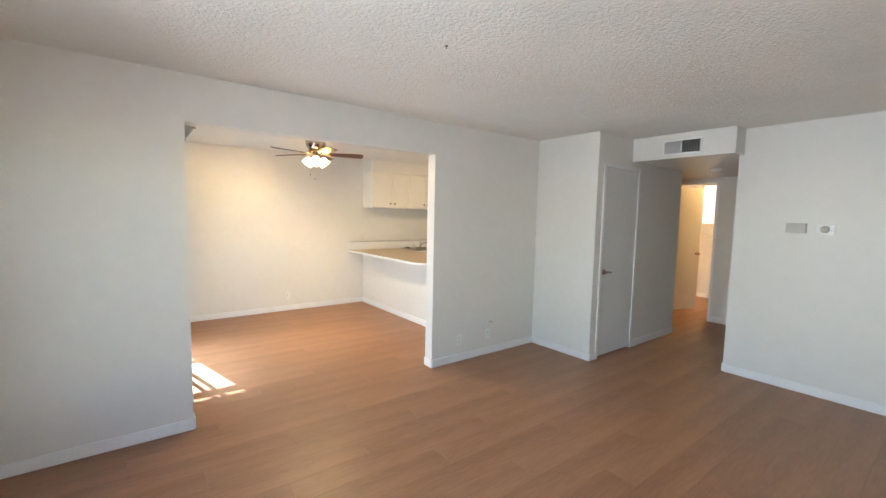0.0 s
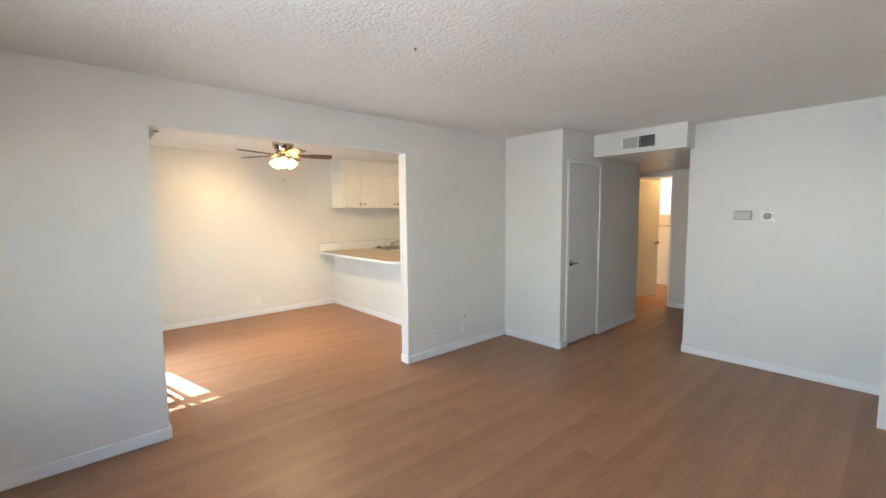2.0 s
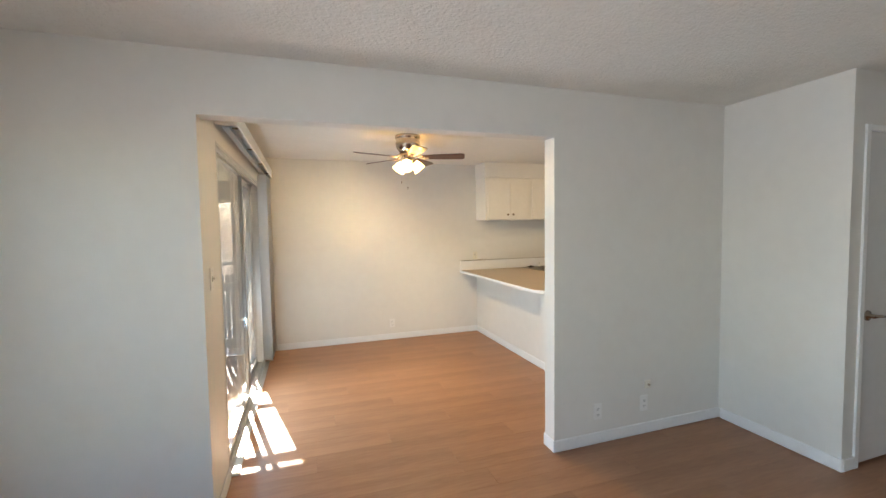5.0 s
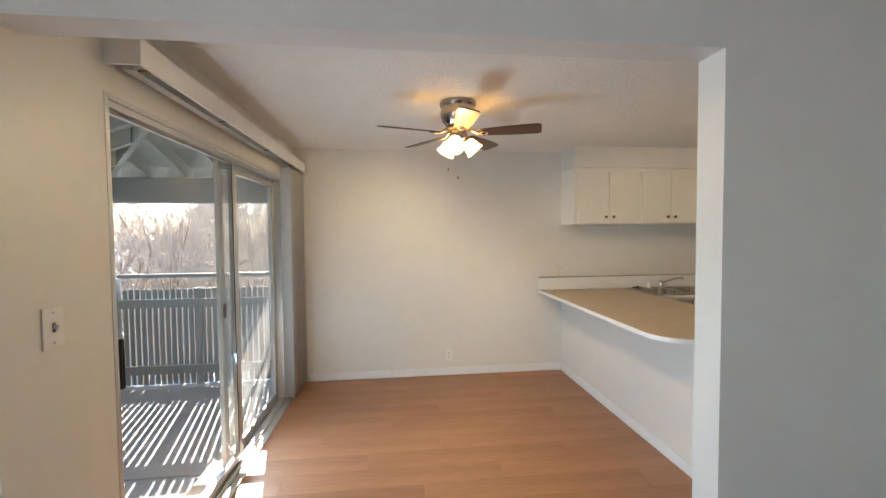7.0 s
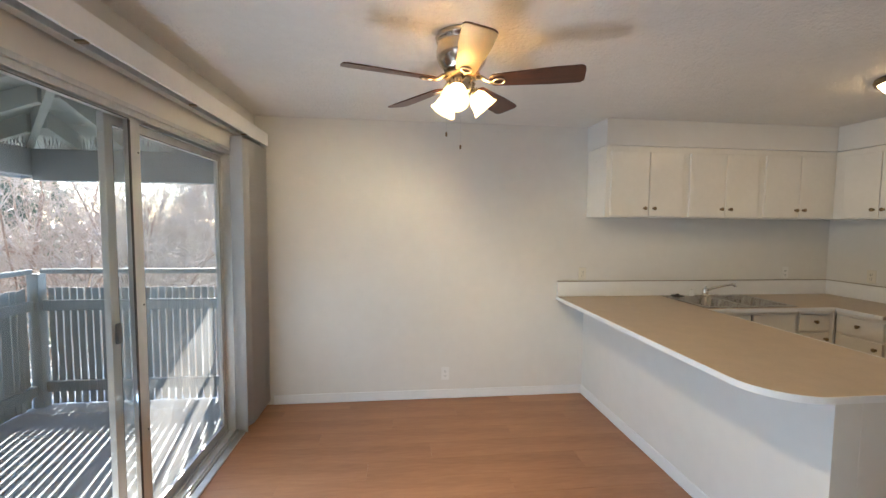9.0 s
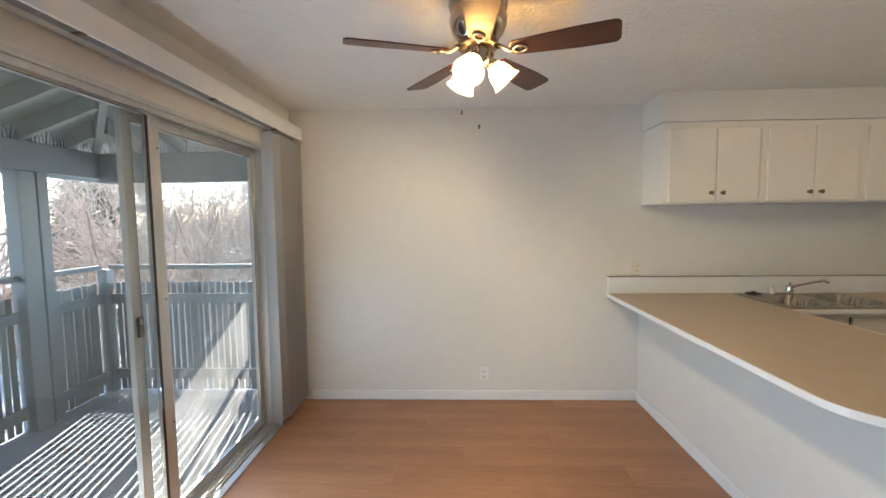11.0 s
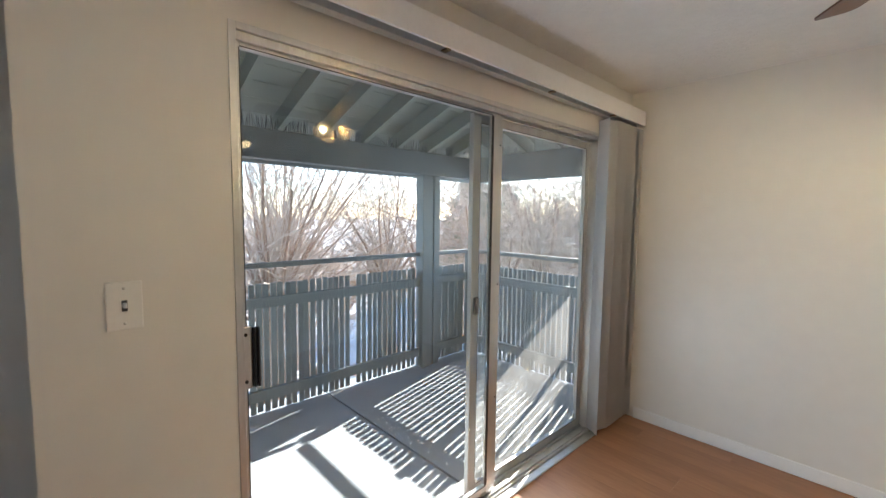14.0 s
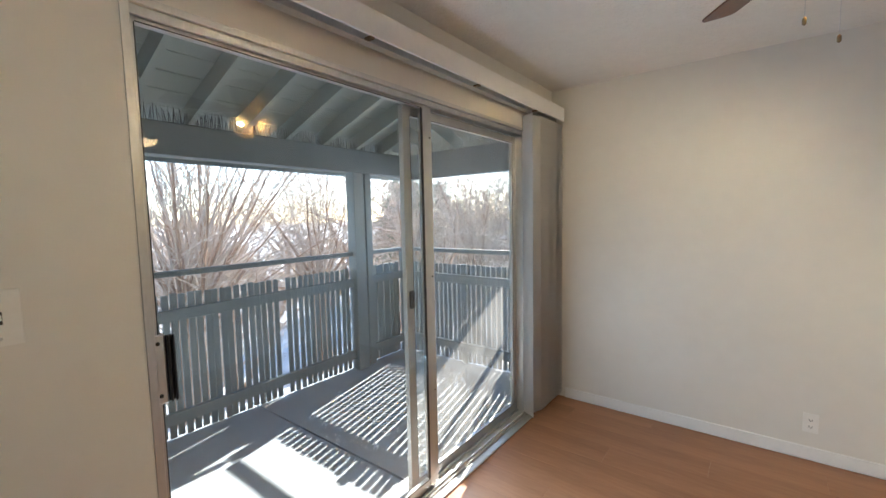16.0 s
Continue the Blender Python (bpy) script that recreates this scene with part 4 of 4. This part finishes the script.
def limb(verts, faces, a, b, ra, rb, seg):
    d = (b - a).normalized()
    u = d.orthogonal().normalized()
    w = d.cross(u)
    s = len(verts)
    for c, r in ((a, ra), (b, rb)):
        for j in range(seg):
            verts.append(c + r * (math.cos(2 * math.pi * j / seg) * u + math.sin(2 * math.pi * j / seg) * w))
    for j in range(seg):
        faces.append((s + j, s + (j + 1) % seg, s + seg + (j + 1) % seg, s + seg + j))


def clear_of(px, py, pz):
    """Branches keep off the balcony and out of the open strip where the sun comes in."""
    return not ((px > -2.5 and py < 8.2) or (px > -2.1 - 0.247 * (py - 4.0) and pz > 0.15 + 0.5 * (py - 6.6)))


def bare_tree(at, stems, height, spread, seed, label, top, thick=1.0):
    def crop(size):
        rng = random.Random(seed)
        big, small = ([], []), ([], [])

        def grow(p, d, r, length, level):
            steps = 5 if level < 2 else 3
            for k in range(steps):
                bend = 0.10 if level < 2 else 0.22
                d = (d + Vector((rng.gauss(0, bend), rng.gauss(0, bend), rng.gauss(0.03, bend * 0.6)))).normalized()
                q = p + d * length / steps
                if q.z < -0.01 or (size and not clear_of(at[0] + q.x * size, at[1] + q.y * size, at[2] + q.z * size)):
                    return
                r2 = r * (0.86 if level < 2 else 0.78)
                limb(*(big if level < 2 else small), p, q, r, r2, 7 if level == 0 else 5 if level < 2 else 3)
                p, r = q, r2
                if level < 4 and (k > 0 or level > 0) and (level < 3 or rng.random() < 0.45):
                    for _ in range(rng.choice((1, 2)) if level < 2 else rng.choice((1, 2, 2))):
                        side = Vector((rng.gauss(0, 1), rng.gauss(0, 1), rng.gauss(0.25, 0.6))).normalized()
                        nd = (d * rng.uniform(0.5, 1.0) + side * rng.uniform(0.55, 1.0)).normalized()
                        grow(p, nd, max(r * rng.uniform(0.4, 0.62), 0.008), length * rng.uniform(0.36, 0.62), level + 1)

        for k in range(stems):
            a = 2 * math.pi * (k + rng.random() * 0.6) / stems
            d = Vector((math.cos(a) * spread, math.sin(a) * spread, 1)).normalized()
            grow(Vector((0.12 * math.cos(a), 0.12 * math.sin(a), 0)), d, thick * rng.uniform(0.06, 0.085), height * rng.uniform(0.75, 1.05), 0)
        return big, small

    heights = sorted(v.z for v in crop(0)[1][0])
    size = (top - at[2]) / heights[int(0.93 * len(heights))]
    t = thing("tree", at, label, "tree", "bare trees")
    for name, (vs, fs_), m in zip(("trunk", "crown"), crop(size), (BARK, TWIG)):
        me = bpy.data.meshes.new(name)
        me.from_pydata([tuple(v * size) for v in vs], [], fs_)
        me.materials.append(m)
        new(name, me).parent = t
    return t


bare_tree((-5.0, 9.8, G), 7, 5.6, 0.34, 11, "bare dense tree with reddish brown branches", 3.6)
bare_tree((-7.9, 3.9, G), 7, 5.5, 0.40, 23, "bare leafless tree with upright limbs", 3.6)
bare_tree((-3.3, 13.0, G), 9, 5.6, 0.38, 41, "bare upright shrub with reddish stems", 3.1)
bare_tree((-1.7, 13.6, G), 9, 5.6, 0.40, 47, "bare upright shrub with tangled stems", 3.2)
bare_tree((-4.2, 12.6, G), 8, 5.6, 0.36, 31, "bare leafless tree with tangled twigs", 3.6)

bare_tree((-2.7, 11.4, G), 10, 5.4, 0.5, 61, "bare dense shrub with reddish stems", 2.3, 0.8)

bare_tree((-8.6, 8.0, G), 8, 5.0, 0.55, 17, "bare leafless tree with drooping twigs", 1.9)
bare_tree((-7.2, 6.0, G), 10, 5.2, 0.6, 59, "bare low shrub with tangled pale twigs", 1.5, 0.8)


def fan_shrub(at, fork, stems, lean, turn, length, seed, label):
    """Short trunks that fork at a height into long straight shoots, fanned out, with slim side twigs."""
    rng = random.Random(seed)
    big, small = ([], []), ([], [])
    base = Vector((0, 0, fork - at[2]))

    def shoot(lists, p, d, r, size, steps, droop):
        for k in range(steps):
            d = (d + Vector((rng.gauss(0, 0.045), rng.gauss(0, 0.045), rng.gauss(-droop, 0.035)))).normalized()
            q = p + d * size / steps
            if not clear_of(at[0] + q.x, at[1] + q.y, at[2] + q.z):
                return
            limb(*lists, p, q, r, r * 0.84, 6 if r > 0.02 else 4)
            p, r = q, r * 0.84
            if lists is big or r > 0.009:
                for _ in range(rng.choice((2, 2, 3))):
                    side = Vector((rng.gauss(0, 1), rng.gauss(0, 1), rng.gauss(0, 0.7))).normalized()
                    shoot(small, p, (d + side * rng.uniform(0.35, 0.8)).normalized(), r * rng.uniform(0.35, 0.55), size * rng.uniform(0.25, 0.5), 4, 0.02)

    for k in range(4):
        a = 2 * math.pi * k / 4
        limb(*big, Vector((0.22 * math.cos(a), 0.22 * math.sin(a), 0)), base + Vector((0.08 * math.cos(a), 0.08 * math.sin(a), 0)), 0.11, 0.075, 8)
    for k in range(stems):
        a = radians(turn) + rng.uniform(-math.pi, math.pi)
        z = radians(rng.uniform(*lean))
        d = Vector((math.sin(z) * math.cos(a), math.sin(z) * math.sin(a), math.cos(z)))
        shoot(big, base + Vector((rng.gauss(0, 0.1), rng.gauss(0, 0.1), rng.uniform(-0.3, 0.1))), d, rng.uniform(0.014, 0.042), length * rng.uniform(0.7, 1.15), 8, 0.01)
    t = thing("tree", at, label, "tree", "bare trees")
    for name, (vs, fs_), m in zip(("trunk", "crown"), (big, small), (BARK, TWIG)):
        me = bpy.data.meshes.new(name)
        me.from_pydata([tuple(v) for v in vs], [], fs_)
        me.materials.append(m)
        new(name, me).parent = t
    return t


fan_shrub((-4.6, 5.55, G), 0.15, 46, (5, 78), 90, 3.5, 4, "bare many-stemmed tree with fanned pale brown shoots")
fan_shrub((-5.6, 8.4, G), -0.1, 34, (15, 75), 0, 2.8, 14, "bare spreading shrub with arching pale shoots")
fan_shrub((-2.9, 10.2, G), 0.0, 34, (2, 60), -90, 2.5, 24, "bare dense shrub with reddish upright shoots")


def conifer(at, height, radius, seed, label):
    rng = random.Random(seed)
    t = thing("conifer_tree", at, label, "tree", "evergreen trees")
    part("trunk", tube([(0, 0, 0), (0, 0, height * 0.95)], [0.16, 0.02], 8), BARK, t)
    vs, fs_ = [], []
    for _ in range(5200):
        h = rng.random() ** 0.8
        a, rr = rng.uniform(0, 2 * math.pi), radius * (1 - h * 0.85) * (0.55 + 0.45 * rng.random()) * (1 + 0.22 * math.sin(7 * h * 6.28 + seed))
        c = Vector((rr * math.cos(a), rr * math.sin(a), height * (0.12 + 0.88 * h) - 0.25 * rr + rng.gauss(0, 0.12)))
        out = Vector((math.cos(a), math.sin(a), rng.uniform(-0.5, 0.3))).normalized()
        s = len(vs)
        w = out.orthogonal().normalized() * rng.uniform(0.04, 0.08)
        ln = rng.uniform(0.18, 0.36)
        up = Vector((0, 0, 0.03))
        vs += [c - w, c + out * ln, c + w, c + out * ln * 0.4 + up]
        fs_ += [(s, s + 1, s + 3), (s + 1, s + 2, s + 3), (s, s + 3, s + 2)]
    me = bpy.data.meshes.new("crown")
    me.from_pydata([tuple(v) for v in vs], [], fs_)
    me.materials.append(NEEDLE)
    new("crown", me).parent = t


conifer((-9.5, 15.5, G), 5.6, 2.4, 2, "dark green conifer behind the bare trees")
conifer((-13.0, 19.0, G), 6.2, 3.0, 9, "dark green conifer in the distance")
for x, y, h, w, seed in ((-16.0, 25.0, 6.6, 3.8, 7), (-9.0, 27.0, 6.8, 3.8, 8), (-4.0, 24.0, 6.0, 3.2, 10)):
    conifer((x, y, G), h, w, seed, "broad olive green evergreen in the distance")

# ---- laminate planks ----
floor = solid("floor", boxes((WX - 0.12, 0.2, -2.32, 3.33, -0.018, -0.009), (0.2, 9.05, -2.32, 6.5, -0.018, -0.009)), UNDERLAY, "orange-brown wood laminate plank floor", "floor", "structure")
plank_meshes = {}
PW, PL = 0.194, 1.38


def plank(x0, x1, y0, y1):
    key = (round(x1 - x0, 3), round(y1 - y0, 3))
    if key not in plank_meshes:
        w, d = (x1 - x0) / 2 - 0.0003, (y1 - y0) / 2 - 0.0003
        bm = bmesh.new()
        lo = [bm.verts.new((sx * w, sy * d, -0.008)) for sx, sy in ((-1, -1), (1, -1), (1, 1), (-1, 1))]
        mi = [bm.verts.new((sx * w, sy * d, -0.0005)) for sx, sy in ((-1, -1), (1, -1), (1, 1), (-1, 1))]
        hi = [bm.verts.new((sx * (w - 0.0006), sy * (d - 0.0006), 0)) for sx, sy in ((-1, -1), (1, -1), (1, 1), (-1, 1))]
        bm.faces.new(hi)
        for a, b in ((lo, mi), (mi, hi)):
            for k in range(4):
                bm.faces.new((a[k], a[(k + 1) % 4], b[(k + 1) % 4], b[k]))
        plank_meshes[key] = finish("plank", bm, FLOORWOOD)
    p = new("plank", plank_meshes[key])
    p.parent, p.location = floor, ((x0 + x1) / 2, (y0 + y1) / 2, 0)


def lay(x0, x1, y0, y1):
    y, r = y0, 0
    while y < y1 - 0.01:
        ye = min(y + PW, y1)
        x = x0
        first = PL * ((r * 0.37) % 1.0)
        first = first if first > 0.15 else PL
        xe = min(x0 + first, x1)
        while x < x1 - 0.01:
            plank(x, xe, y, ye)
            x, xe = xe, min(xe + PL, x1)
        y, r = ye, r + 1


lay(WX, 4.735, -2.2, 3.218)
lay(0.323, 2.346, 3.218, 3.33)
lay(0.323, 5.6, 3.33, 6.38)
lay(4.735, 6.88, 1.5, 2.44)
lay(5.76, 6.88, 2.44, 3.6)
lay(6.88, 8.95, 1.6, 4.2)
